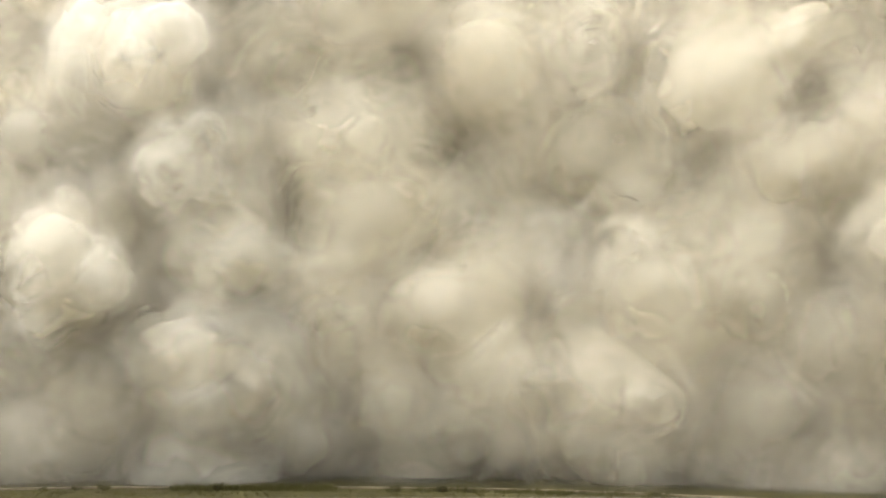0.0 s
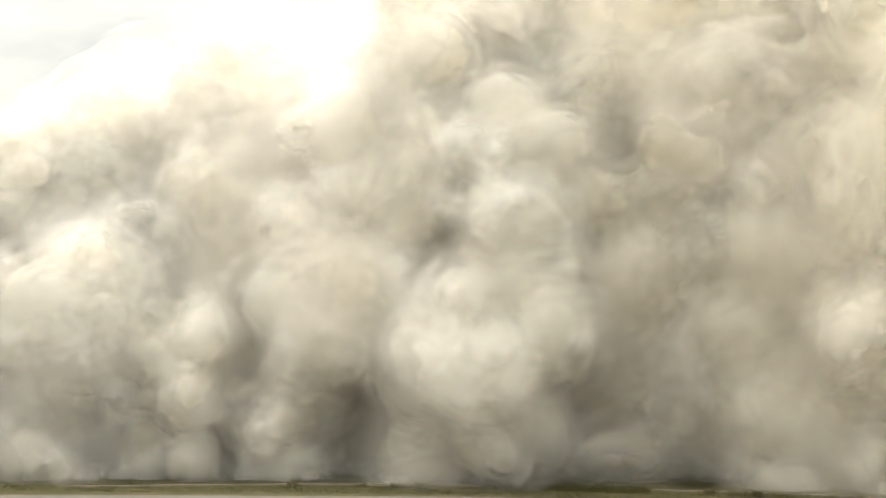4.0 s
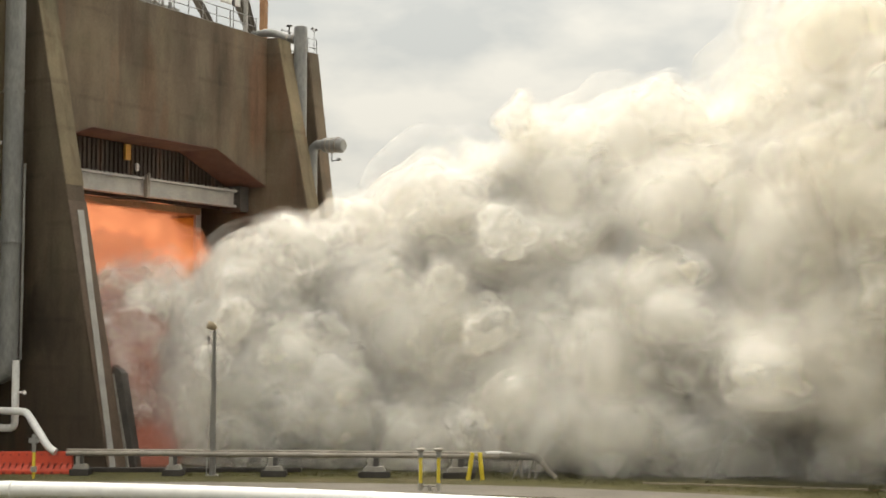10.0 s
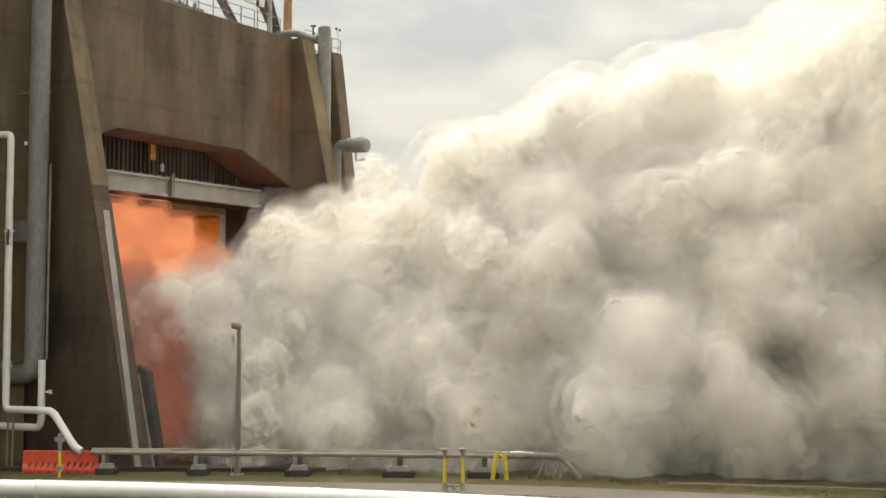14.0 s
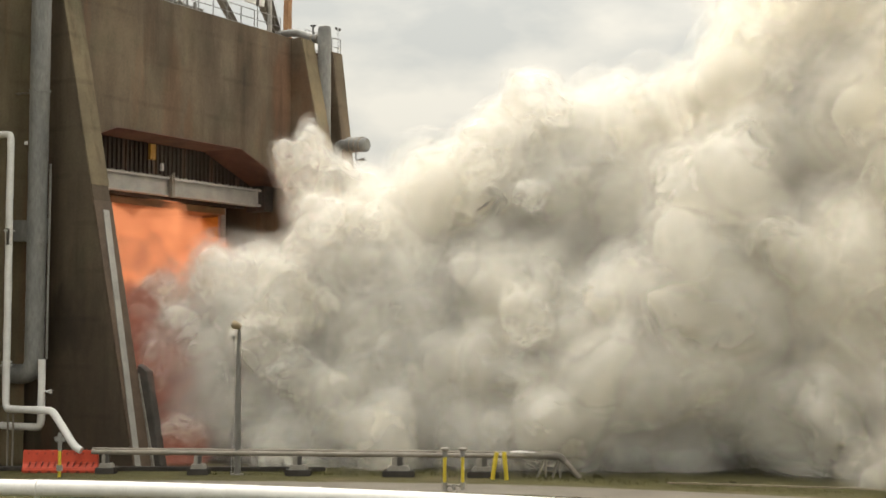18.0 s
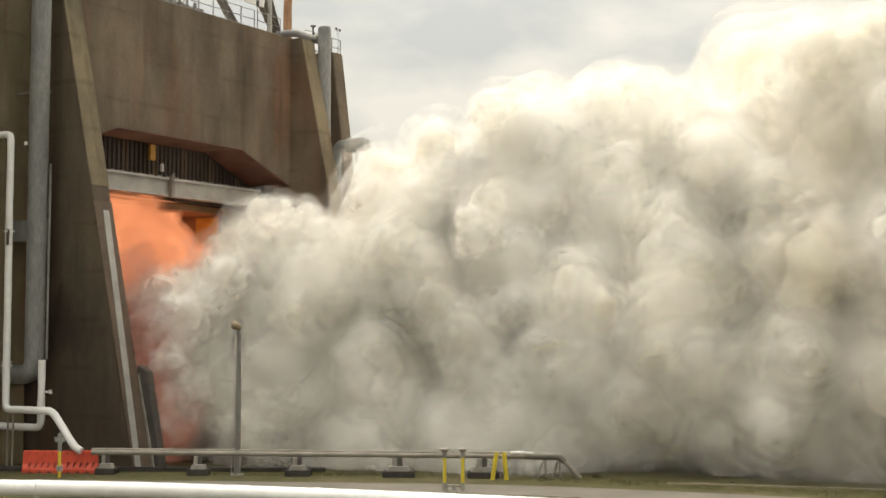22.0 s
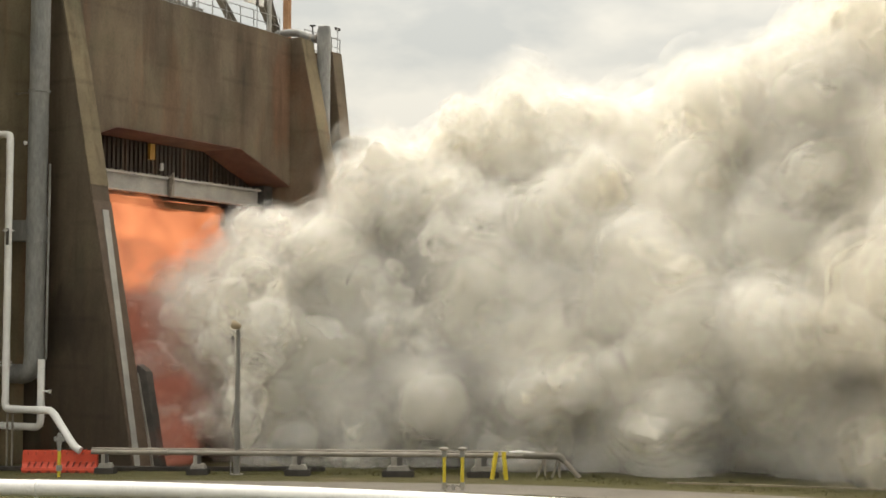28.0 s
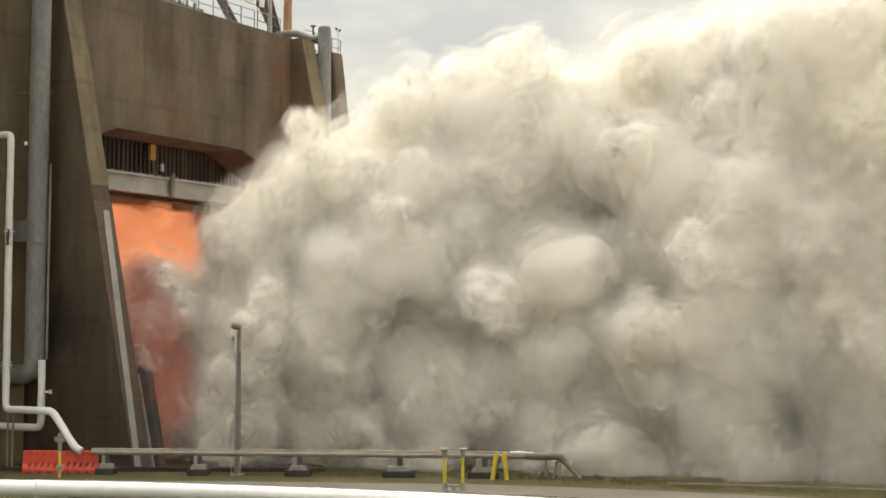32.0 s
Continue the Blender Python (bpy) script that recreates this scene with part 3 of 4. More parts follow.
def build_stand_top():
    rail_run("guard_rail", [(-6.55, 7.0, TOP_Z), (-6.55, 20.4, TOP_Z)], 1.15, 11, STAND, "grey steel guard rail along the roof edge")
    rail_run("guard_rail", [(-6.6, 23.2, TOP_Z - 0.3), (-6.6, 27.3, TOP_Z - 0.3)], 1.25, 5, STAND, "grey steel guard rail behind the standpipe")
    rail_run("guard_rail", [(-13.0, 9.0, TOP_Z), (-13.0, 26.5, TOP_Z)], 1.15, 12, STAND, "grey steel guard rail at the back of the deck")
    tower = thing("steel_tower", "steel framework of the tower rising from the deck", "tower", STAND)
    for (a, b, r, mat) in (((-9, 19.55, 25.4), (-9, 13.5, 31.5), 0.19, "brace"), ((-9, 23.9, 25.4), (-9, 18.8, 31.5), 0.19, "brace"), ((-9.4, 24.3, 25.9), (-9.4, 21.6, 31.5), 0.17, "brace"),
                           ((-10.5, 12.5, 25.4), (-10.5, 7.5, 31.5), 0.16, "brace")):
        a, b = Vector(a), Vector(b)
        w = (b - a).normalized()
        side = Vector((1, 0, 0))
        up = w.cross(side)
        sh = Shape()
        for o in (-r, r):
            sh.add([a + side * -r + up * (o - 0.02), a + side * r + up * (o - 0.02), b + side * r + up * (o - 0.02), b - side * r + up * (o - 0.02),
                    a + side * -r + up * (o + 0.02), a + side * r + up * (o + 0.02), b + side * r + up * (o + 0.02), b - side * r + up * (o + 0.02)],
                   [(0, 1, 2, 3), (4, 5, 6, 7), (0, 1, 5, 4), (1, 2, 6, 5), (2, 3, 7, 6), (3, 0, 4, 7)])
        sh.tube([a, b], 0.05, 6)
        part("brace", sh, M[mat], tower, "diagonal steel brace")
    part("column", Shape().box((-9.5, 24.75, 25.4), (-9.1, 25.15, 32)), M["rust"], tower, "rust-brown steel column")
    part("column", Shape().tube([(-8.8, 22.3, 25.4), (-8.8, 22.3, 32)], 0.16, 10), M["beam"], tower, "grey steel column")
    part("base_plate", Shape().box((-9.4, 24.5, 25.35), (-8.6, 25.4, 25.47)), M["beam"], tower)
    part("sign_box", Shape().box((-8.9, 19.6, 27.75), (-8.7, 21.6, 28.7)), M["white_pipe"], tower, "pale box on the framework", bevel=0.02)
    # plant on the deck
    rig = thing("deck_machinery", "grey valves and pipework standing on the deck", "machinery", STAND @ pose(-9.0, 11.0, TOP_Z - 0.05))
    r2 = random.Random(3)
    for k in range(9):
        q = -1.8 + k * 0.72
        h = r2.uniform(0.7, 1.8)
        part("standpipe", Shape().tube([(0, q, 0), (0, q, h)], r2.uniform(0.06, 0.14), 10), M["steel"], rig)
        part("flange", Shape().ring((0, q, h * 0.7), (0, 0, 1), 0.2, 0.07, 12), M["old_pipe"], rig)
    part("header_pipe", Shape().tube([(0.1, -2.4, 0.62), (0.1, 5.2, 0.62)], 0.12, 12), M["grey_pipe"], rig)
    part("header_pipe", Shape().tube([(-0.2, -2.4, 1.15), (-0.2, 5.0, 1.15)], 0.07, 10), M["steel"], rig)
    part("motor", Shape().tube([(0.3, 4.3, 0.3), (0.3, 5.2, 0.3)], 0.3, 14).box((0.0, 4.4, 0.0), (0.6, 5.1, 0.12)), M["dark"], rig, "dark motor")
    for q in (1.5, 2.6, 3.7):
        part("frame_post", Shape().box((-0.5, q, 0), (-0.4, q + 0.1, 2.6)), M["steel"], rig)
    part("frame_beam", Shape().box((-0.5, -2.0, 2.5), (-0.4, 5.0, 2.62)), M["steel"], rig)
    # lamps and wind sensor on the rail
    for q in (18.3,):
        lp = thing("deck_lamp", "small grey lamp on a pole at the roof edge", "lamp", STAND @ pose(-6.75, q, TOP_Z), "deck lamps")
        part("pole", Shape().tube([(0, 0, 0), (0, 0, 1.9)], 0.03, 8), M["steel"], lp)
        part("housing", Shape().box((-0.08, -0.08, 1.55), (0.08, 0.08, 1.95)), M["dark"], lp, bevel=0.02)
    ws = thing("wind_sensor", "small cup wind sensor on a thin mast", "sensor", STAND @ pose(-6.6, 27.0, TOP_Z - 0.3))
    part("mast", Shape().tube([(0, 0, 0), (0, 0, 2.0)], 0.025, 8), M["steel"], ws)
    part("crossbar", Shape().tube([(0, -0.22, 1.85), (0, 0.22, 1.85)], 0.018, 6), M["steel"], ws)
    for q in (-0.22, 0.22):
        part("cup", Shape().ring((0, q, 1.95), (0, 0, 1), 0.08, 0.16, 8), M["dark"], ws)


def build_stand_pipes():
    z = Vector((0, 0, 1))
    dp = thing("drain_pipe", "wide grey steel pipe with collars against the pier", "pipe", STAND)
    part("pipe", Shape().tube(bent([(-5.33, -1.25, 31), (-5.43, -1.25, 4.55), (-7.1, -1.25, 4.55)], 0.95, 8), 0.49, 28), M["grey_pipe"], dp, smooth=True)
    for h in (18.65, 12.25, 11.1):
        part("collar", Shape().ring((-5.37, -1.25, h), z, 0.535, 0.10, 28), M["grey_pipe"], dp, smooth=True)
    part("sleeve", Shape().ring((-5.37, -1.25, 11.68), z, 0.52, 1.05, 28), M["grey_pipe"], dp, smooth=True)
    part("bracket", Shape().box((-7.0, -1.6, 11.15), (-5.7, -0.9, 12.2)), M["grey_pipe"], dp, "steel wall bracket", bevel=0.03)
    part("bracket", Shape().box((-7.0, -1.3, 18.62), (-5.8, -1.1, 18.68)), M["old_pipe"], dp)
    part("conduit", Shape().tube([(-4.80, -1.0, 15.0), (-4.86, -1.0, 5.3)], 0.06, 8), M["steel"], dp, smooth=True)
    part("gauge", Shape().ring((-5.65, -1.85, 16.0), (0, 1, 0), 0.1, 0.08, 12), M["white_pipe"], dp)
    wp = thing("feed_pipe", "white painted pipe dropping to the ground in bends", "pipe", STAND)
    line = bent([(-8.0, -2.5, 16.40), (-6.02, -2.5, 16.40), (-6.02, -2.5, 2.88), (-2.90, -2.5, 2.88), (-1.42, -2.5, 1.22), (-1.1, -2.4, 1.05)], 0.30, 6)
    part("pipe", Shape().tube(line, 0.18, 20), M["white_pipe"], wp, smooth=True)
    for h in (5.15, 5.0, 11.6):
        part("flange", Shape().ring((-6.02, -2.5, h), z, 0.27, 0.07, 18), M["white_pipe"], wp, smooth=True)
    part("label_plate", Shape().box((-5.98, -2.71, 10.9), (-5.8, -2.675, 11.7)), M["dark"], wp)
    wb = thing("return_pipe", "thinner white pipe running behind the feed pipe", "pipe", STAND)
    part("pipe", Shape().tube(bent([(-4.24, -1.9, 5.3), (-4.24, -1.9, 2.0), (-8.5, -1.9, 2.0)], 0.4, 7), 0.18, 18), M["white_pipe"], wb, smooth=True)
    part("valve", Shape().tube([(-4.1, -1.9, 3.75), (-3.7, -1.9, 3.75)], 0.05, 8).ring((-3.67, -1.9, 3.75), (1, 0, 0), 0.1, 0.08, 12), M["white_pipe"], wb)
    for p in (-5.55, -5.9):
        sp = thing("pipe_prop", "thin steel prop under the white pipes", "prop", STAND @ pose(p, -2.45, 0), "pipe props")
        part("post", Shape().tube([(0, 0, 0), (0, 0, 3.05)], 0.05, 8), M["old_pipe"], sp)
        part("foot", Shape().box((-0.15, -0.15, 0), (0.15, 0.15, 0.04)), M["old_pipe"], sp)
    # standpipe beyond the far pier
    sp = thing("standpipe", "tall grey standpipe with a side branch at its top", "pipe", STAND)
    part("pipe", Shape().tube([(-5.0, 23.1, 0), (-5.0, 23.1, 26.1), (-5.0, 23.1, 26.32), (-5.0, 23.1, 26.4)], [0.43, 0.43, 0.40, 0.25], 24), M["grey_pipe"], sp, smooth=True)
    part("branch", Shape().tube(bent([(-5.1, 23.1, 25.45), (-6.2, 23.1, 25.75), (-7.2, 23.1, 26.2), (-9.0, 23.1, 26.2), (-9.0, 23.1, 25.2)], 0.6, 6), 0.26, 16), M["grey_pipe"], sp, smooth=True)
    for p in (-5.5, -5.95):
        part("flange", Shape().ring((p, 23.1, 25.6), (1, 0, -0.25), 0.33, 0.12, 18), M["old_pipe"], sp, smooth=True)
    part("hand_wheel", Shape().tube([(-5.9, 23.1, 25.9), (-5.9, 23.1, 26.5)], 0.05, 8).ring((-5.9, 23.1, 26.5), (0, 0, 1), 0.2, 0.05, 14), M["dark"], sp)
    vp = thing("vent_pipe", "bent grey vent pipe with a wide strapped muffler", "pipe", STAND @ pose(-0.17, 0, 0.05))
    part("pipe", Shape().tube(bent([(-3.75, 23.0, 4.0), (-3.75, 23.0, 18.55), (-2.6, 23.0, 18.55)], 0.9, 8), 0.30, 20), M["grey_pipe"], vp, smooth=True)
    part("muffler", Shape().tube([(-2.95, 23.0, 18.5), (-2.85, 23.0, 18.5), (-1.55, 23.0, 18.4), (-1.42, 23.0, 18.4)], [0.30, 0.46, 0.46, 0.36], 24), M["grey_pipe"], vp, smooth=True)
    for p in (-2.55, -2.2, -1.85):
        part("strap", Shape().ring((p, 23.0, 18.45), (1, 0, -0.08), 0.50, 0.10, 24), M["old_pipe"], vp, smooth=True)
    part("drain", Shape().tube(bent([(-2.3, 23.0, 18.0), (-2.3, 23.0, 17.45), (-1.7, 23.0, 17.5)], 0.1, 3), 0.05, 8).ring((-1.75, 23.0, 17.5), (1, 0, 0), 0.1, 0.25, 10), M["steel"], vp)
    part("wall_bracket", Shape().box((-4.4, 22.55, 10.0), (-3.5, 22.75, 10.4)), M["old_pipe"], vp)


# ---- yard ----
def build_pipeline():
    y0, y1 = 69.3, 67.75
    at = lambda x: y0 + (y1 - y0) * (x + 16.3) / 20.0
    pl = thing("ground_pipeline", "long dull steel pipeline on low supports, bending to the ground", "pipeline")
    main = bent([(-16.5, at(-16.5), 1.0), (5.42, at(5.42), 1.0), (6.30, at(6.3) - 0.1, 0.02)], 0.3, 6)
    part("pipe", Shape().tube(main, 0.115, 16), M["old_pipe"], pl, smooth=True)
    part("upper_pipe", Shape().tube([(-16.5, at(-16.5) + 0.05, 1.15), (4.3, at(4.3) + 0.05, 1.15), (4.9, at(4.9) + 0.05, 1.1)], 0.06, 12), M["old_pipe"], pl, "thin dull steel pipe", smooth=True)
    part("frosted_end", Shape().tube([(3.1, at(3.1) - 0.03, 1.16), (3.6, at(3.6) - 0.03, 1.17), (4.35, at(4.35) - 0.03, 1.13)], [0.06, 0.085, 0.03], 12), M["white_pipe"], pl, "frosted white joint", smooth=True)
    part("lagging", Shape().tube(bent([(3.75, at(3.75), 1.02), (5.40, at(5.40), 1.0), (5.62, at(5.6) - 0.02, 0.76)], 0.25, 4), 0.16, 14), M["brace"], pl, "dark lagging round the bend", smooth=True)
    for x in (-12.9, -9.0, -4.4, -0.2, 3.0):
        part("coupling", Shape().ring((x, at(x), 1.0), (1, 0, 0), 0.16, 0.10, 16), M["old_pipe"], pl, smooth=True)
    for x0, x1 in ((4.36, 4.72), (4.74, 4.74), (5.06, 5.36), (5.40, 5.40)):
        part("prop", Shape().tube([(x0, at(x0), 0.0), (x1, at(x1), 0.95)], 0.05, 8), M["old_pipe"], pl)
    for x, wide in ((-15.8, 0.62), (-11.4, 0.66), (-6.7, 0.8), (-2.03, 1.0), (1.87, 1.0)):
        pd = thing("pipe_support", "dark concrete pad with a grey saddle carrying the pipeline", "pipe support", pose(x, at(x), 0) @ Matrix.Diagonal((wide, 1, 1, 1)), "pipeline supports")
        part("pad", Shape().box((-0.74, -0.45, 0), (0.74, 0.45, 0.28)), M["pad"], pd, bevel=0.03)
        part("saddle", Shape().prism([(-0.55, 0.28), (0.55, 0.28), (0.42, 0.50), (-0.42, 0.50)], -0.3, 0.3, 1), M["block"], pd, bevel=0.02)
        part("upright", Shape().box((-0.05, -0.12, 0.50), (0.20, 0.12, 0.90)), M["dark"], pd)
        part("bracket", Shape().box((-0.32, -0.16, 0.50), (-0.05, 0.10, 0.88)), M["block"], pd)
    kb = solid("low_wall", Shape().box((-30, 70.4, 0), (-5.6, 70.9, 0.20)), M["pad"], "low dark concrete wall behind the pipeline", "wall", bevel=0.03)


def build_lamp_post():
    lp = thing("lamp_post", "tall grey lamp post with a floodlight and a loose cable", "lamp post", pose(-9.6, 68.9, 0))
    part("pole", Shape().tube([(0, 0, 0), (0, 0, 3.0), (0.02, 0, 6.7)], [0.155, 0.14, 0.085], 14), M["pole"], lp, smooth=True)
    part("neck", Shape().tube([(0.02, 0, 6.7), (0.02, 0, 6.9)], 0.045, 8), M["dark"], lp)
    head = part("floodlight", Shape().tube([(0.12, -0.04, 6.86), (0.02, -0.06, 6.92), (-0.24, -0.1, 7.02), (-0.28, -0.1, 7.03)], [0.08, 0.16, 0.20, 0.17], 14), M["tan_paint"], lp, "tan floodlight housing", smooth=True)
    part("lens", Shape().ring((-0.285, -0.1, 7.03), (-1, 0, 0.3), 0.15, 0.02, 14), M["steel"], head)
    part("sensor", Shape().box((-0.32, -0.08, 6.30), (-0.18, 0.08, 6.46)), M["dark"], lp, bevel=0.02)
    part("cable", Shape().tube(bent([(-0.25, 0, 6.3), (-0.26, 0, 5.7), (-0.06, 0, 5.2), (-0.12, 0, 3.0), (-0.3, 0, 2.1), (-0.32, 0, 1.1)], 0.4, 5), 0.022, 6), M["dark"], lp, smooth=True)
    part("junction_box", Shape().box((-0.36, -0.1, 0.85), (-0.18, 0.1, 1.2)), M["old_pipe"], lp, bevel=0.015)
    part("conduit", Shape().tube([(-0.28, 0, 0), (-0.28, 0, 0.86)], 0.03, 8), M["steel"], lp)
    part("base_plate", Shape().box((-0.28, -0.28, 0), (0.28, 0.28, 0.05)), M["block"], lp)


def build_barriers():
    bars = thing("traffic_barrier", "orange water-filled plastic traffic barrier on the ground", "barrier", pose(-18.95, 69.7, 0, 0, 0, 2), "traffic barriers")
    prof = [(-0.30, 0), (0.30, 0), (0.30, 0.18), (0.14, 0.45), (0.10, 1.05), (-0.10, 1.05), (-0.14, 0.45), (-0.30, 0.18)]
    part("body", Shape().prism(prof, -0.88, 0.86, 0), M["orange"], bars, bevel=0.035)
    # slots, notches and dimples are solid pieces with recess shade as their colour
    for k in range(5):
        x = -0.62 + k * 0.30
        part("slot", Shape().prism([(x, 0.26), (x + 0.05, 0.26), (x + 0.15, 0.52), (x + 0.10, 0.52)], -0.262, -0.12, 1), M["bar"], bars)
    for k in range(3):
        x = -0.6 + k * 0.45
        part("foot_notch", Shape().prism([(x, 0), (x + 0.2, 0), (x + 0.16, 0.1), (x + 0.04, 0.1)], -0.305, -0.1, 1), M["bar"], bars)
    for k in range(4):
        part("dimple", Shape().ring((-0.6 + k * 0.38, -0.115, 0.9), (0, 1, 0), 0.04, 0.02, 8), M["bar"], bars)
    copy_thing(bars, pose(-17.15, 69.75, 0, 0, 0, -1))


def build_posts():
    sg = thing("marker_post", "yellow post with a small grey cross-shaped marker", "marker post", pose(-17.55, 67.5, 0))
    part("post", Shape().tube([(0, 0, 0), (0, 0, 1.2)], 0.075, 12), M["yellow"], sg, smooth=True)
    part("collar", Shape().ring((0, 0, 0.42), (0, 0, 1), 0.14, 0.25, 10), M["block"], sg)
    part("cross", Shape().box((-0.09, -0.03, 1.2), (0.09, 0.03, 2.02)).box((-0.24, -0.035, 1.62), (0.24, 0.035, 1.84)), M["steel"], sg, "grey cross-shaped marker")
    vents = thing("vent_posts", "pair of yellow vent pipes with grey mushroom caps", "vent pipe", pose(0.1, 62.4, 0))
    for x in (0, 0.76):
        part("pipe", Shape().tube([(x, 0, 0.24), (x, 0, 1.40)], 0.074, 14), M["yellow"], vents, "yellow pipe", smooth=True)
        part("sleeve", Shape().ring((x, 0, 0.16), (0, 0, 1), 0.11, 0.34, 14), M["block"], vents, smooth=True)
        part("collar", Shape().ring((x, 0, 1.52), (0, 0, 1), 0.105, 0.26, 14), M["steel"], vents, smooth=True)
        part("cap", Shape().tube([(x, 0, 1.64), (x, 0, 1.73), (x, 0, 1.77), (x, 0, 1.80)], [0.10, 0.21, 0.21, 0.12], 16), M["block"], vents, "pale mushroom cap", smooth=True)
    part("cross_pipe", Shape().tube([(0, 0, 0.2), (0.76, 0, 0.2)], 0.05, 10), M["block"], vents, smooth=True)
    part("valve", Shape().ring((0.38, 0, 0.14), (0, 0, 1), 0.09, 0.24, 10), M["block"], vents)
    for x0, x1 in ((2.27, 2.46), (2.92, 2.80)):
        bp = thing("guard_post", "leaning yellow steel guard post in the grass", "guard post", pose(x0, 66.9, 0), "leaning guard posts")
        part("post", Shape().tube([(0, 0, 0), (x1 - x0, 0, 1.22)], 0.10, 12), M["yellow"], bp, smooth=True)
        part("cap", Shape().ring((x1 - x0, 0, 1.225), (x1 - x0, 0, 1.2), 0.09, 0.03, 12), M["yellow"], bp)


def build_white_line():
    tl = thing("transfer_pipe", "thick white transfer pipe on low supports beside the road", "pipe")
    line = [(x, y, 0.76) for x, y in smooth_line([(-46, 59.6), (-30, 57.7), (-17, 55.9), (-10, 54.7), (0, 51.6), (10, 47.5), (22, 42)], 8)]
    part("pipe", Shape().tube(line, 0.315, 26), M["white_pipe"], tl, smooth=True)
    for x, y in ((-15.3, 55.65), (-4.5, 53.15), (5.5, 49.4), (-24, 56.9)):
        part("support", Shape().box((x - 0.2, y - 0.12, 0), (x + 0.2, y + 0.12, 0.12)).tube([(x, y, 0), (x, y, 0.5)], 0.1, 12), M["white_pipe"], tl, "white pipe stand")
        part("clamp", Shape().ring((x, y, 0.76), (1, -0.25, 0), 0.335, 0.16, 26), M["white_pipe"], tl, smooth=True)


def build_plants():
    r3 = random.Random(8)
    s = Shape()
    def tuft(x, y, h, n):
        for _ in range(n):
            a = r3.uniform(0, 6.28)
            bx, by = x + r3.gauss(0, 0.12), y + r3.gauss(0, 0.12)
            hh = h * r3.uniform(0.5, 1.2)
            w = 0.02
            s.add([(bx - w * math.cos(a), by - w * math.sin(a), 0), (bx + w * math.cos(a), by + w * math.sin(a), 0), (bx + 0.4 * hh * math.sin(a), by + 0.4 * hh * math.cos(a), hh)], [(0, 1, 2)])
    for _ in range(1500):
        b = r3.uniform(-9, 52)
        reach = near_edge(b) + 2.6 - r3.uniform(0.2, 3.4)
        p = polar(b, reach, 0)
        tuft(p.x, p.y, r3.uniform(0.05, 0.16), 5)
    for _ in range(500):
        b = r3.uniform(24.8, 31) if r3.random() < 0.7 else r3.uniform(33, 44)
        p = polar(b, near_edge(b) + 2.6 - r3.uniform(-0.2, 0.8), 0)
        tuft(p.x, p.y, r3.uniform(0.15, 0.32), 8)
    for _ in range(600):
        x = r3.uniform(-14, 8)
        tuft(x, np.interp(x, [-14, 0, 8], [61.4, 60.6, 58.0]) + r3.uniform(-1.2, 0.8), r3.uniform(0.05, 0.14), 5)
    solid("grass", s, M["leaf"], "short yellow-green grass along the road and kerb", "grass", kind="stuff")
    for b, size in ((17.3, 0.30), (22.3, 0.28), (21.3, 0.22), (11.2, 0.2), (26.5, 0.3), (35.2, 0.28), (33.4, 0.22), (43.5, 0.2), (20.0, 0.16), (6.0, 0.18)):
        p = polar(b, near_edge(b) + 2.0, 0)
        size *= 0.62
        bush = thing("low_bush", "small dark green scrub bush by the kerb", "bush", pose(p.x, p.y, 0), "scrub bushes")
        st, lf = Shape(), Shape()
        for k in range(9):
            a, l = r3.uniform(0, 6.28), size * r3.uniform(0.7, 1.3)
            tip = Vector((math.cos(a) * l * 1.3, math.sin(a) * l * 0.8, l))
            st.tube([(0, 0, 0), tip * 0.5 + Vector((0, 0, 0.05)), tip], [0.015, 0.01, 0.004], 5)
            for _ in range(26):
                c = tip * r3.uniform(0.35, 1.1) + Vector([r3.gauss(0, size * 0.22) for _ in range(3)])
                c.z = max(0.02, c.z)
                d = Vector([r3.gauss(0, 1) for _ in range(3)]).normalized() * 0.06
                e = d.cross(Vector([r3.gauss(0, 1) for _ in range(3)])).normalized() * 0.03
                lf.add([c - d, c + e, c + d, c - e], [(0, 1, 2, 3)])
        part("stem", st, M["rust"], bush)
        part("foliage", lf, M["bush"], bush)


# ---- steam ----
# upper edge of the steam, second by second: its level above six bearings, stretch by stretch
CREST_PAN = ((0, 240, 215, 175, 60, -40, -120), (2.5, 240, 215, 175, 60, -40, -120), (4.6, 310, 290, 270, 240, 210, 150), (5, 290, 255, 200, 150, 120, 100), (6, 300, 255, 215, 180, 100, 55),
             (7, 290, 248, 215, 70, 8, -30), (8, 325, 300, 245, 128, 80, -30), (9, 390, 340, 252, 170, 62, 30))
CREST_FIRST = ((10, 385, 372, 280, 150, 148, 60), (11, 325, 330, 240, 115, 72, 30), (12, 430, 350, 195, 88, 105, 40), (13, 400, 388, 335, 210, 125, 70), (14, 370, 315, 255, 150, 90, 30),
               (16.5, 325, 300, 205, 110, 35, -10), (17, 320, 300, 285, 190, 70, 0), (18, 380, 325, 230, 95, 110, -50))
CREST_MIDDLE = ((19, 390, 345, 262, 145, 68, 30), (20, 400, 355, 260, 195, 152, -20), (21, 345, 302, 245, 170, 132, 85), (22, 340, 262, 210, 135, 90, 35), (23, 315, 235, 150, 75, 10, -40),
                (24, 280, 178, 155, 153, 30, -60), (25, 300, 240, 195, 100, 65, 10))
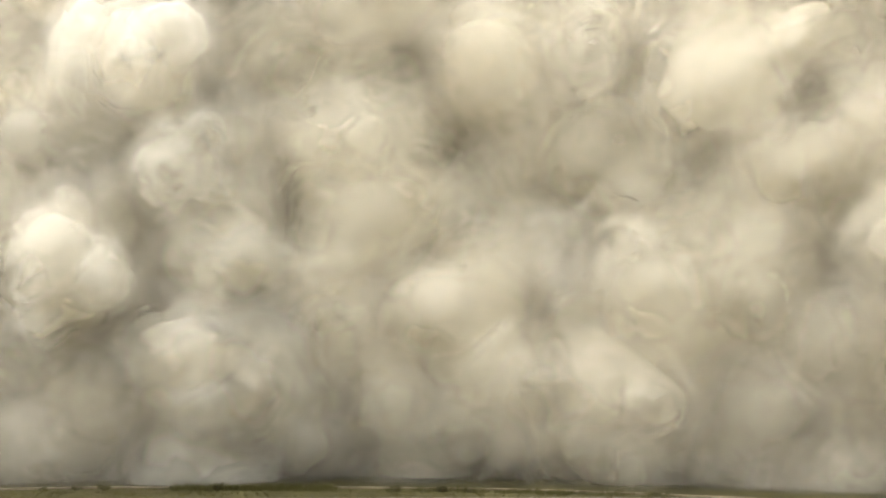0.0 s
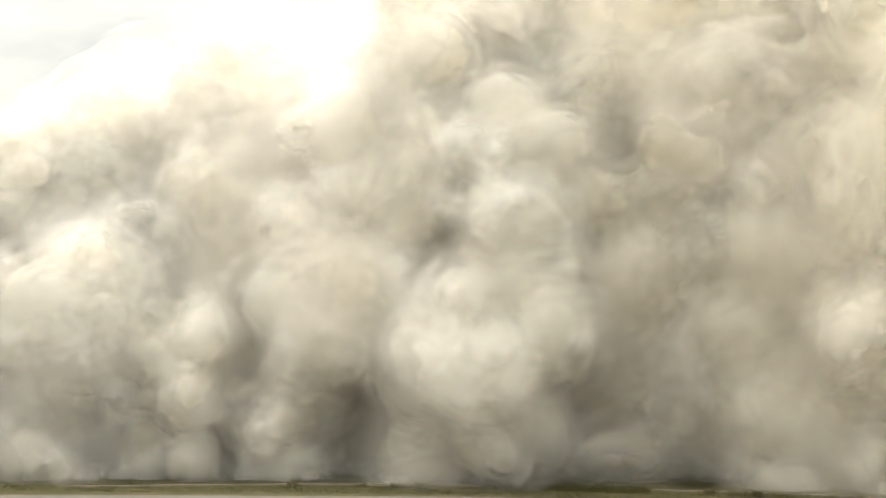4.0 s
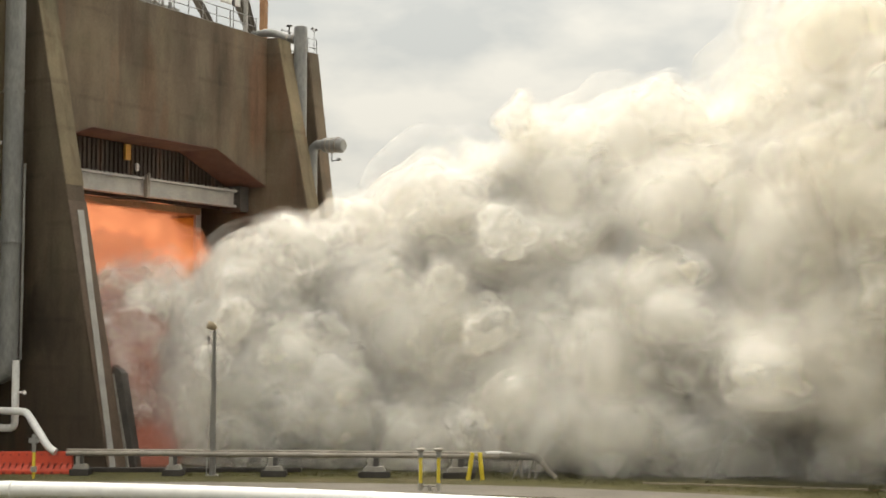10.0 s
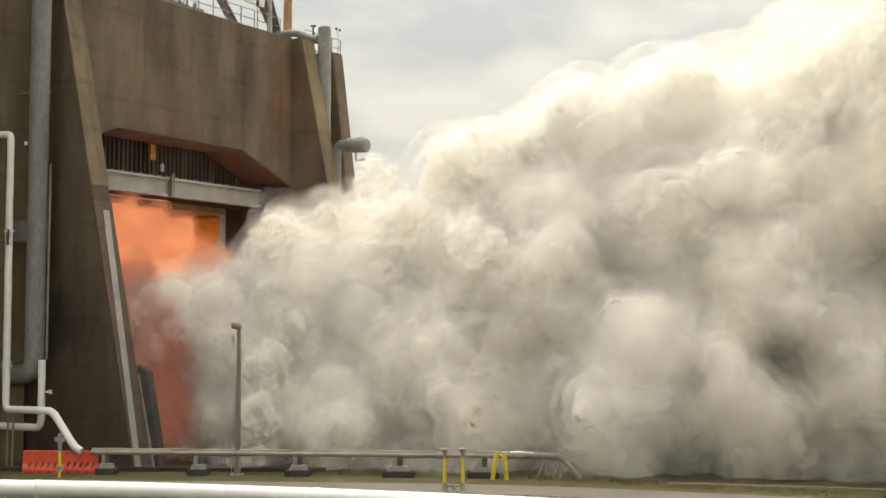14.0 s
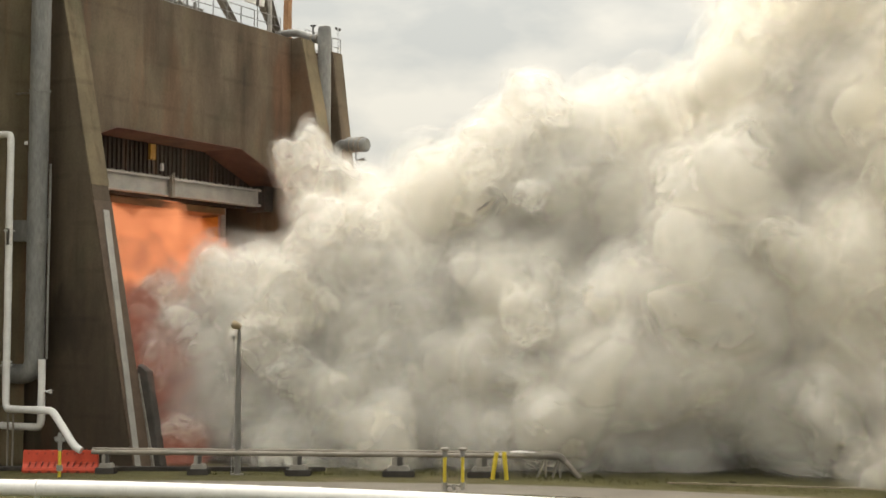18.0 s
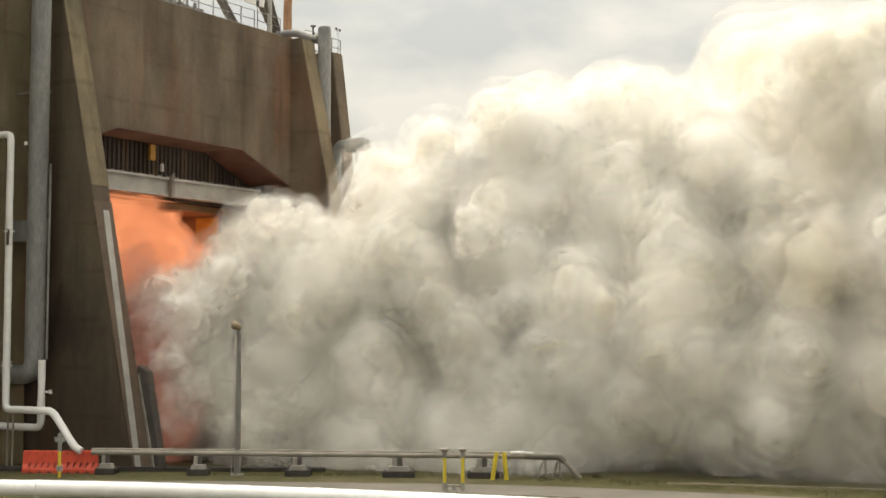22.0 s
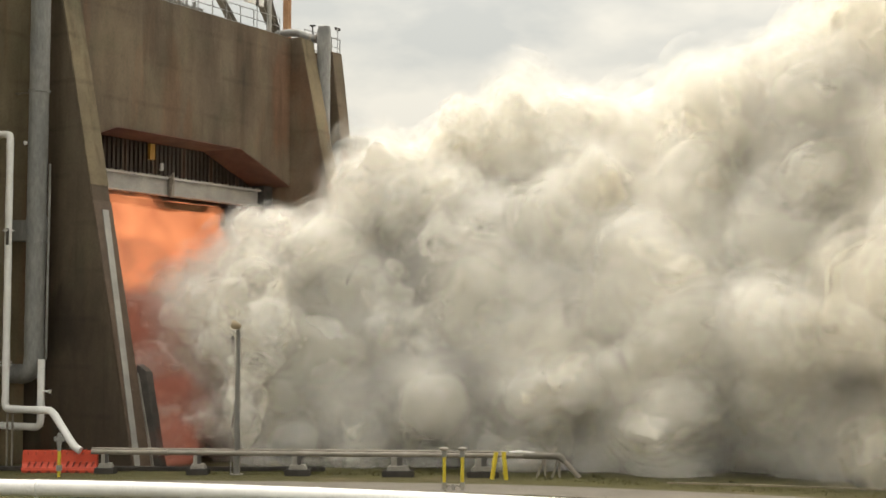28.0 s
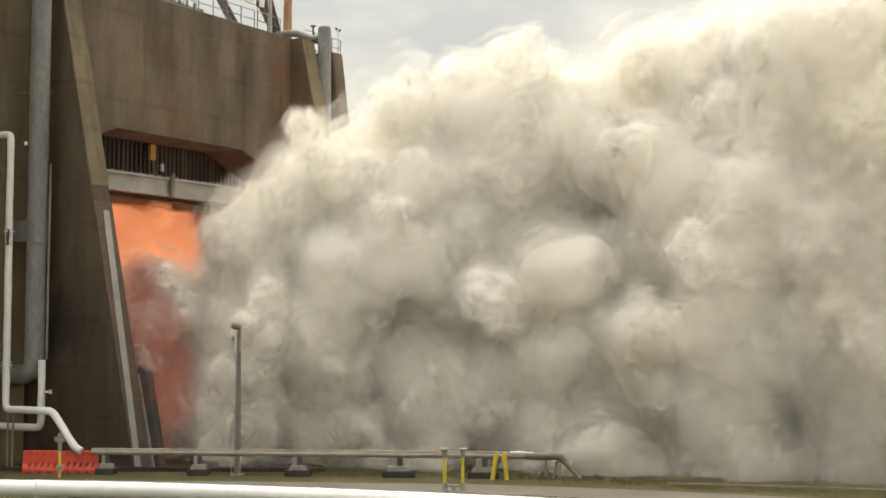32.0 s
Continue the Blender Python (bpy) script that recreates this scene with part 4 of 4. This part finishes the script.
CREST_LAST = ((25.5, 365, 300, 225, 145, 70, -10), (27.5, 365, 335, 290, 220, 160, 20), (28, 345, 275, 195, 145, 85, 25), (29, 330, 255, 208, 165, 120, 45), (29.5, 320, 225, 155, 140, 80, 10),
              (30, 330, 275, 240, 150, 35, -35), (30.5, 365, 312, 250, 100, 20, -35), (31, 355, 302, 230, 185, 90, 0), (31.5, 365, 245, 165, 138, 118, 45), (32, 240, 175, 90, 55, 32, -10))
CREST = CREST_PAN + CREST_FIRST + CREST_MIDDLE + CREST_LAST


def crest(bearing, t, reach, r=0.0):
    """Height of the top of the steam at a bearing (degrees) and a time, for a place that far away."""
    row = [np.interp(t, [c[0] for c in CREST], [c[k] for c in CREST]) for k in range(1, 7)]
    h = 784 + 2600 * (math.tan(radians(bearing)) - 0.6 * r / reach)
    level = np.interp(h, [200, 320, 440, 560, 700, 900, 1100, 1350, 1800, 2600], [490, 240 + row[0] / 2, *row, row[5] - 120, row[5] - 420])
    return EYE_Z + reach * (590 - level) / 2600


SKINS = ("steam_puff", "thick_veil", "middling_veil", "thin_veil", "faint_veil")
SOFT = (-0.20, -0.07, 0.05, 0.17, 0.30)
CLOSE, LOOSE = (-0.10, 0.0, 0.09, 0.19, 0.30), (-0.24, -0.10, 0.03, 0.17, 0.32)


def lobes(seed, grain):
    """Verts, normals and faces of many round lobes grown into one lump, about one metre in radius."""
    r4 = random.Random(seed)
    data = bpy.data.metaballs.new("lobes")
    data.resolution = data.render_resolution = grain
    data.threshold = 0.35
    def ball(p, r):
        e = data.elements.new()
        e.co, e.radius = p, r
    def direction():
        return Vector([r4.gauss(0, 1) for _ in range(3)]).normalized()
    ball((0, 0, 0), 0.85)
    tips = []
    for _ in range(9):
        d = direction() * r4.uniform(0.42, 0.70)
        ball(d, r4.uniform(0.42, 0.66))
        tips.append(d)
    for _ in range(22):
        d = r4.choice(tips) * 1.1 + direction() * r4.uniform(0.26, 0.42)
        ball(d, r4.uniform(0.2, 0.36))
    ob = new("lobe_cluster_%s" % "abcdefghijklmnopqrstuvwxyz"[seed % 26] + "abc"[int(grain * 20) % 3], data)
    deps = bpy.context.evaluated_depsgraph_get()
    deps.update()
    me = bpy.data.meshes.new_from_object(ob.evaluated_get(deps))
    v = np.array([tuple(p.co) for p in me.vertices])
    n = np.array([tuple(p.normal) for p in me.vertices])
    f = [tuple(p.vertices) for p in me.polygons]
    bpy.data.objects.remove(ob)
    bpy.data.metaballs.remove(data)
    bpy.data.meshes.remove(me)
    return v / np.percentile(np.linalg.norm(v, axis=1), 70), n, f


def billow(seed, grain=0.075, mats=("steam", "veil_a", "veil_b", "veil_c", "veil_d"), grows=CLOSE):
    """Meshes of a lump of steam about one metre in radius: a dense heart and ever thinner skins."""
    shift = Vector((seed * 7.3, seed * 3.1, seed * 5.7))
    made = []
    shapes = [lobes(seed, grain), lobes(seed, grain * 1.9)]
    for k, (name, grow) in enumerate(zip(SKINS, grows)):
        v, n, f = shapes[min(k, 1)]
        drift = np.array([noise.noise(Vector(p) * 1.9 + shift + Vector((k * 3.7, 0, k * 1.9))) for p in v]) if k else np.zeros(len(v))
        v = v + n * (grow + (0.035 + 0.03 * k) * drift)[:, None]
        if k < 2:
            extra = [0.07 * math.sqrt(max(0.0, 1 - (noise.voronoi(Vector(p) * 3.6 + shift)[0][0] / 0.8) ** 2)) + 0.05 * noise.noise(Vector(p) * 6 + shift) for p in v]
            v = v + n * np.array(extra)[:, None]
        me = bpy.data.meshes.new(name)
        me.from_pydata(v.tolist(), [], f)
        me.materials.append(M[mats[k]])
        me.shade_smooth()
        made.append(me)
    return made


rng = random.Random(5)
PUFFS = []


def polar(bearing, reach, z):
    return Vector((reach * math.sin(radians(bearing)), reach * math.cos(radians(bearing)), z))


def stand_point(p, q, z):
    return STAND @ Vector((p, q, z))


def spline(pts, u):
    """A closed smooth line through pts (fraction of the round, place)."""
    n = len(pts)
    i = max(k for k in range(n) if pts[k][0] <= u)
    t0, b = pts[i]
    t1, c = pts[(i + 1) % n] if i + 1 < n else (1.0, pts[0][1])
    a, d = pts[i - 1][1], pts[(i + 2) % n][1]
    t = (u - t0) / (t1 - t0)
    return 0.5 * ((2 * b) + (c - a) * t + (2 * a - 5 * b + 4 * c - d) * t * t + (3 * b - a - 3 * c + d) * t ** 3)


def near_edge(bearing):
    """How near the steam comes at a bearing: behind the pipeline, then up to the kerb."""
    return np.interp(bearing, [-12, 0, 6, 12, 22, 40, 60], [70.6, 69.0, 66.2, 63.8, 62.2, 59.6, 57.5])


def lean_back(bearing, v):
    """The front leans away above; far from the stand its foot is drawn in as well."""
    slope = np.interp(v, [0, 0.3, 0.5, 1.0], [0.12, 0.0, 0.12, 1.0]) * np.interp(bearing, [-8, 0, 8, 16, 26], [1.0, 3.5, 6.0, 5.0, 4.5])
    return slope + np.interp(v, [0, 0.2, 0.5], [2.8, 1.2, 0.0]) * np.interp(bearing, [4, 18], [0.0, 1.0])


def jet_round(f, t):
    """Out of the opening, along the front, and back behind."""
    r, v, d = f["r"], f["v"], f["d"]
    def at(b):
        reach = near_edge(b) + r * 1.3 + d + lean_back(b, v)
        return polar(b, reach, max(r * 0.3, v * (crest(b, t, reach, r) - r * 1.3)))
    e = stand_point(-4.0, f["q"], 1.0 + v * max(0.5, 6.7 + 0.27 * f["q"] - 1.2 * r))
    return [(0.0, stand_point(-15, 4 + f["q"] * 0.6, 1 + v * 7)), (0.12, e), (0.22, at(-5.5)), (0.34, at(0.5)), (0.48, at(8)), (0.62, at(17)), (0.74, at(27)),
            (0.82, polar(26, 112, 8 + 5 * v)), (0.90, polar(8, 122, 6 + 4 * v)), (0.96, stand_point(-23, 12, 5 + 3 * v))]


def drift_round(f, t):
    r, v, d = f["r"], f["v"], f["d"]
    def at(b):
        reach = near_edge(b) + r * 1.3 + d + lean_back(b, v)
        return polar(b, reach, max(r * 0.3, v * (crest(b, t, reach, r) - r * 0.9)))
    return [(0.0, polar(14, 100, 8 + 10 * v)), (0.08, at(17)), (0.25, at(28)), (0.43, at(40)), (0.60, at(51)), (0.75, at(62)), (0.84, polar(64, 110, 8)), (0.92, polar(36, 120, 8))]


def inner_round(f, t):
    """Small puffs that boil out of the opening and roll back into the cloud."""
    r, v, d = f["r"], f["v"], f["d"]
    def at(b):
        reach = near_edge(b) + r * 1.3 + d + lean_back(b, v)
        return polar(b, reach, max(r * 0.3, v * (crest(b, t, reach, r) - r * 1.05)))
    return [(0.0, stand_point(-13, f["q"], 1 + v * 5)), (0.22, stand_point(-3.0, f["q"], 1 + v * (7.8 + 0.27 * f["q"] - 1.2 * r))), (0.42, at(-6)), (0.6, at(-1)), (0.76, at(4)), (0.86, polar(4, 86, 6)),
            (0.93, stand_point(-8, 16, 5))]


def mouth_round(f, t):
    r, v, d = f["r"], f["v"], f["d"]
    z = 0.8 + v * 7.6
    p = -0.2 * z
    def at(b):
        return polar(b, near_edge(b) + r * 1.2 + d, z)
    return [(0.0, stand_point(-9.0, 10.0, z)), (0.2, stand_point(p - 2.5, f["q"] + 0.6, z)), (0.5, stand_point(p - 0.8, f["q"], z)), (0.72, at(-7)), (0.85, polar(-5, 82, z)), (0.93, stand_point(-9, 13, z))]


def deep_round(f, t):
    r, v, d = f["r"], f["v"], f["d"]
    def at(b):
        reach = near_edge(b) + r + d + lean_back(b, v)
        return polar(b, reach, max(r * 0.3, v * (crest(b, t, reach, r) - r * 1.2)))
    return [(0.0, at(16)), (0.3, at(36)), (0.6, at(60)), (0.72, polar(60, 112, 8)), (0.88, polar(30, 118, 8))]


def deep_left(f, t):
    r, v, d = f["r"], f["v"], f["d"]
    def at(b):
        reach = near_edge(b) + r + d + lean_back(b, v)
        return polar(b, reach, max(r * 0.3, v * (crest(b, t, reach, r) - r * 1.2)))
    return [(0.0, at(1)), (0.3, at(9)), (0.6, at(22)), (0.72, polar(24, 104, 8)), (0.88, polar(8, 106, 8))]


def place_puff(meshes, r, name, label, category, group, way, period=8.0, phase=0.0, **f):
    ob = new(name, meshes[0])
    for me in meshes[1:]:
        veil = new(me.name.split(".")[0], me)
        veil.parent = ob
    ob.scale = (r * rng.uniform(0.9, 1.2), r * rng.uniform(0.9, 1.2), r * rng.uniform(0.8, 1.05))
    tagged(ob, label, category, group)
    PUFFS.append((ob, way, dict(f, r=r, period=period, phase=phase, turn=rng.uniform(-30, 30), lean=rng.uniform(-20, 20), roll=rng.uniform(-28, 28), base=[rng.uniform(0, 360) for _ in range(3)])))
    return ob


def build_steam():
    mid = [billow(k, grows=SOFT) for k in range(9)]
    # lumps for drifting and deep steam, the cloud's shade tinted into their colour
    stained = [billow(k + 30, 0.075, ("tan", "tan_a", "tan_b", "tan_c", "tan_d"), LOOSE) for k in range(5)]
    jet = "billowing cream-white steam rolling out of the exhaust opening"
    for k in range(112):
        v = min(1.0, max(0.0, 1.32 * ((k * 0.5698403) % 1.0) - 0.12))
        r = rng.uniform(3.0, 5.0)
        place_puff(rng.choice(mid), r, "steam_puff", jet, "steam", "steam puffs of the jet", jet_round,
                   v=v, d=rng.uniform(0.6, 2.5), q=rng.uniform(1.6 + 1.3 * r, 20.6 - 1.2 * r), phase=(k * 0.7548777) % 1.0, period=8.4)
    for k in range(30):
        v = min(1.0, 1.15 * ((k * 0.5698403 + 0.3) % 1.0))
        r = rng.uniform(1.9, 2.8)
        place_puff(rng.choice(mid)[1:], r, "steam_curl", "small soft curl of white steam on the cloud's front", "steam", "small steam curls", jet_round,
                   v=v, d=rng.uniform(2.0, 4.0), q=rng.uniform(1.6 + 1.3 * r, 16), phase=(k * 0.7548777 + 0.2) % 1.0, period=8.4)
    for k in range(36):
        v = (k * 0.5698403) % 1.0
        r = rng.uniform(1.0, 1.9)
        place_puff(rng.choice(mid)[1:], r, "steam_curl", "small curl of white steam boiling at the opening", "steam", "small steam curls", inner_round,
                   v=v, d=rng.uniform(1.5, 3.5), q=rng.uniform(1.6 + 1.2 * r, 12), phase=(k * 0.7548777) % 1.0, period=6.2)
    # thin steam that hangs in the mouth beside the pier
    for k in range(20):
        v = (k * 0.5698403) % 1.0
        place_puff(rng.choice(mid)[1:], rng.uniform(1.1, 2.0), "steam_haze", "thin warm steam hanging beside the concrete pier", "steam", "thin steam at the mouth", mouth_round,
                   v=v, d=rng.uniform(0.5, 2.0), q=rng.uniform(3.2, 6.0), phase=(k * 0.7548777) % 1.0, period=5.2)
    for k in range(88):
        v = min(1.0, max(0.0, 1.25 * ((k * 0.5698403) % 1.0) - 0.15))
        r = rng.uniform(4.4, 7.4)
        place_puff(rng.choice(stained), r, "steam_puff", "large drifting cloud of cream-white steam over the grass", "steam", "drifting steam puffs", drift_round,
                   v=v, d=rng.uniform(0.6, 2.5), phase=(k * 0.7548777) % 1.0, period=10.0)
    for k in range(12):
        v = max(0.0, 0.9 * ((k * 0.5698403 + 0.3) % 1.0) - 0.2)
        r = rng.uniform(1.8, 3.2)
        place_puff(rng.choice(mid)[1:], r, "steam_haze", "smaller curl of steam before the drifting cloud", "steam", "drifting steam curls", drift_round,
                   v=v, d=rng.uniform(2.5, 4.0), phase=(k * 0.7548777 + 0.4) % 1.0, period=10.0)
    # a second, deeper layer that closes the gaps
    for k in range(30):
        v = (k * 0.5698403) % 1.0
        r = rng.uniform(7.0, 9.0)
        place_puff(rng.choice(stained)[:3], r, "steam_puff", "deep bank of cream-white steam behind the front puffs", "steam", "deep steam banks", (deep_round, deep_left)[k % 2],
                   v=v, d=rng.uniform(8, 11), phase=(k * 0.7548777) % 1.0, period=16.0)
    # dense heart of the cloud
    s = Shape()
    rows = []
    bears = [-6 + 2.5 * k for k in range(30)]
    for i, b in enumerate(bears):
        for j in range(9):
            z = 0.98 * j / 8
            reach = near_edge(b) + 12 + lean_back(b, 1.1 * z) + 1.6 * noise.noise(Vector((i * 0.45, j * 0.7, 3)))
            top = min(crest(b, t, reach) for t in (7, 9, 11, 13, 19)) - 4.0
            rows.append(polar(b, reach, max(0.0, z * max(top, 2))))
    faces = [(i * 9 + j, (i + 1) * 9 + j, (i + 1) * 9 + j + 1, i * 9 + j + 1) for i in range(len(bears) - 1) for j in range(8)]
    back = len(rows)
    rows += [polar(b, 104, p.z) for b, p in zip([b for b in bears for _ in range(9)], rows)]
    faces += [(back + i * 9 + j, back + i * 9 + j + 1, back + (i + 1) * 9 + j + 1, back + (i + 1) * 9 + j) for i in range(len(bears) - 1) for j in range(8)]
    faces += [(i * 9 + 8, (i + 1) * 9 + 8, back + (i + 1) * 9 + 8, back + i * 9 + 8) for i in range(len(bears) - 1)]
    s.add(rows, faces)
    solid("steam_bank", s, M["tan"], "dense bank of steam behind the rolling puffs", "steam", kind="stuff", smooth=True)


def build_fire():
    lumps = [billow(k + 14, 0.16, ("fire", "fire_a", "fire_b", "fire_b", "fire_c")) for k in range(3)]
    # haze lumps stand for steam lit by the flames, with that light emitted
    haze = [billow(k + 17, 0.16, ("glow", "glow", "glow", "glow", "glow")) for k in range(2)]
    for k in range(54):
        low = float(k % 3 == 2)
        r = rng.uniform(1.0, 1.5) if low else rng.uniform(1.6, 2.5)
        place_puff(rng.choice(haze if low else lumps)[1:], r, "flame", "reddish haze beside the pier, firelight put in as its own emission" if low else "orange rocket flame glowing in the exhaust passage", "flame", "exhaust flames", fire_round,
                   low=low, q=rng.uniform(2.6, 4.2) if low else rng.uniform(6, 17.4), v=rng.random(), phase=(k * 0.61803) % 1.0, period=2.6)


def fire_round(f, t):
    q, v = f["q"], f["v"]
    if f["low"]:
        # haze that hugs the inner edge of the pier, emitting the firelight on it
        z = 1.0 + 10.5 * v
        p = -0.22 * z
        return [(0.0, stand_point(p - 3.0, q + 1.5, z)), (0.35, stand_point(p - 0.4, q, z)), (0.65, stand_point(p - 0.2, q + 0.8, max(0.6, z - 1.2))), (0.85, stand_point(p - 3.0, q + 2.0, max(0.6, z - 0.8)))]
    return [(0.0, stand_point(-13.5, q, 9.6 + 3.0 * v)), (0.35, stand_point(-10.6, q + 0.5, 10.1 + 2.8 * v)),
            (0.65, stand_point(-12.5, q + 0.6, 8.8 + 2.8 * v)), (0.85, stand_point(-15, q + 0.1, 8.8 + 2.6 * v))]


build_ground()
build_road()
build_stand()
build_stand_top()
build_stand_pipes()
build_pipeline()
build_lamp_post()
build_barriers()
build_posts()
build_white_line()
build_steam()
build_fire()
build_plants()


def build_wisps():
    """Loose curls that break out under the lintel and are swept back into the jet."""
    shapes = [billow(k + 20) for k in range(2)]
    for k, (when, r) in enumerate(((17.0, 2.4), (17.4, 1.9), (29.9, 1.6))):
        ob = place_puff(shapes[k % 2][1 + k // 2:], r, "steam_wisp", "loose curl of steam breaking out under the lintel", "steam", "loose steam wisps", wisp_round, when=when)


def wisp_round(f, t):
    u = t - f["when"]
    pts = [(-40, (-3, 11, 5)), (-1.2, (-3, 11, 6)), (-0.5, (-3.2, 12, 11.0)), (0.0, (-3.0, 15.0, 15.6)), (0.5, (-2.6, 17.0, 16.2)), (1.0, (-1.0, 18.5, 15.0)), (2.0, (8, 18, 9)), (40, (10, 18, 7))]
    times = [q[0] for q in pts]
    p = stand_point(*[float(np.interp(u, times, [q[1][i] for q in pts])) for i in range(3)])
    return [(0.0, p), (0.5, p)]


build_wisps()


def motions():
    for ob, way, f in PUFFS:
        rows, step = [], 0.5
        for k in range(int(32 / step) + 1):
            t = k * step
            p = spline(way(f, t), (f["phase"] + t / f["period"]) % 1.0)
            rows.append((t, pose(*p, f["base"][0] + f["lean"] * t, f["base"][1] + f["roll"] * t, f["base"][2] + f["turn"] * t)))
        walk(ob, rows)


motions()
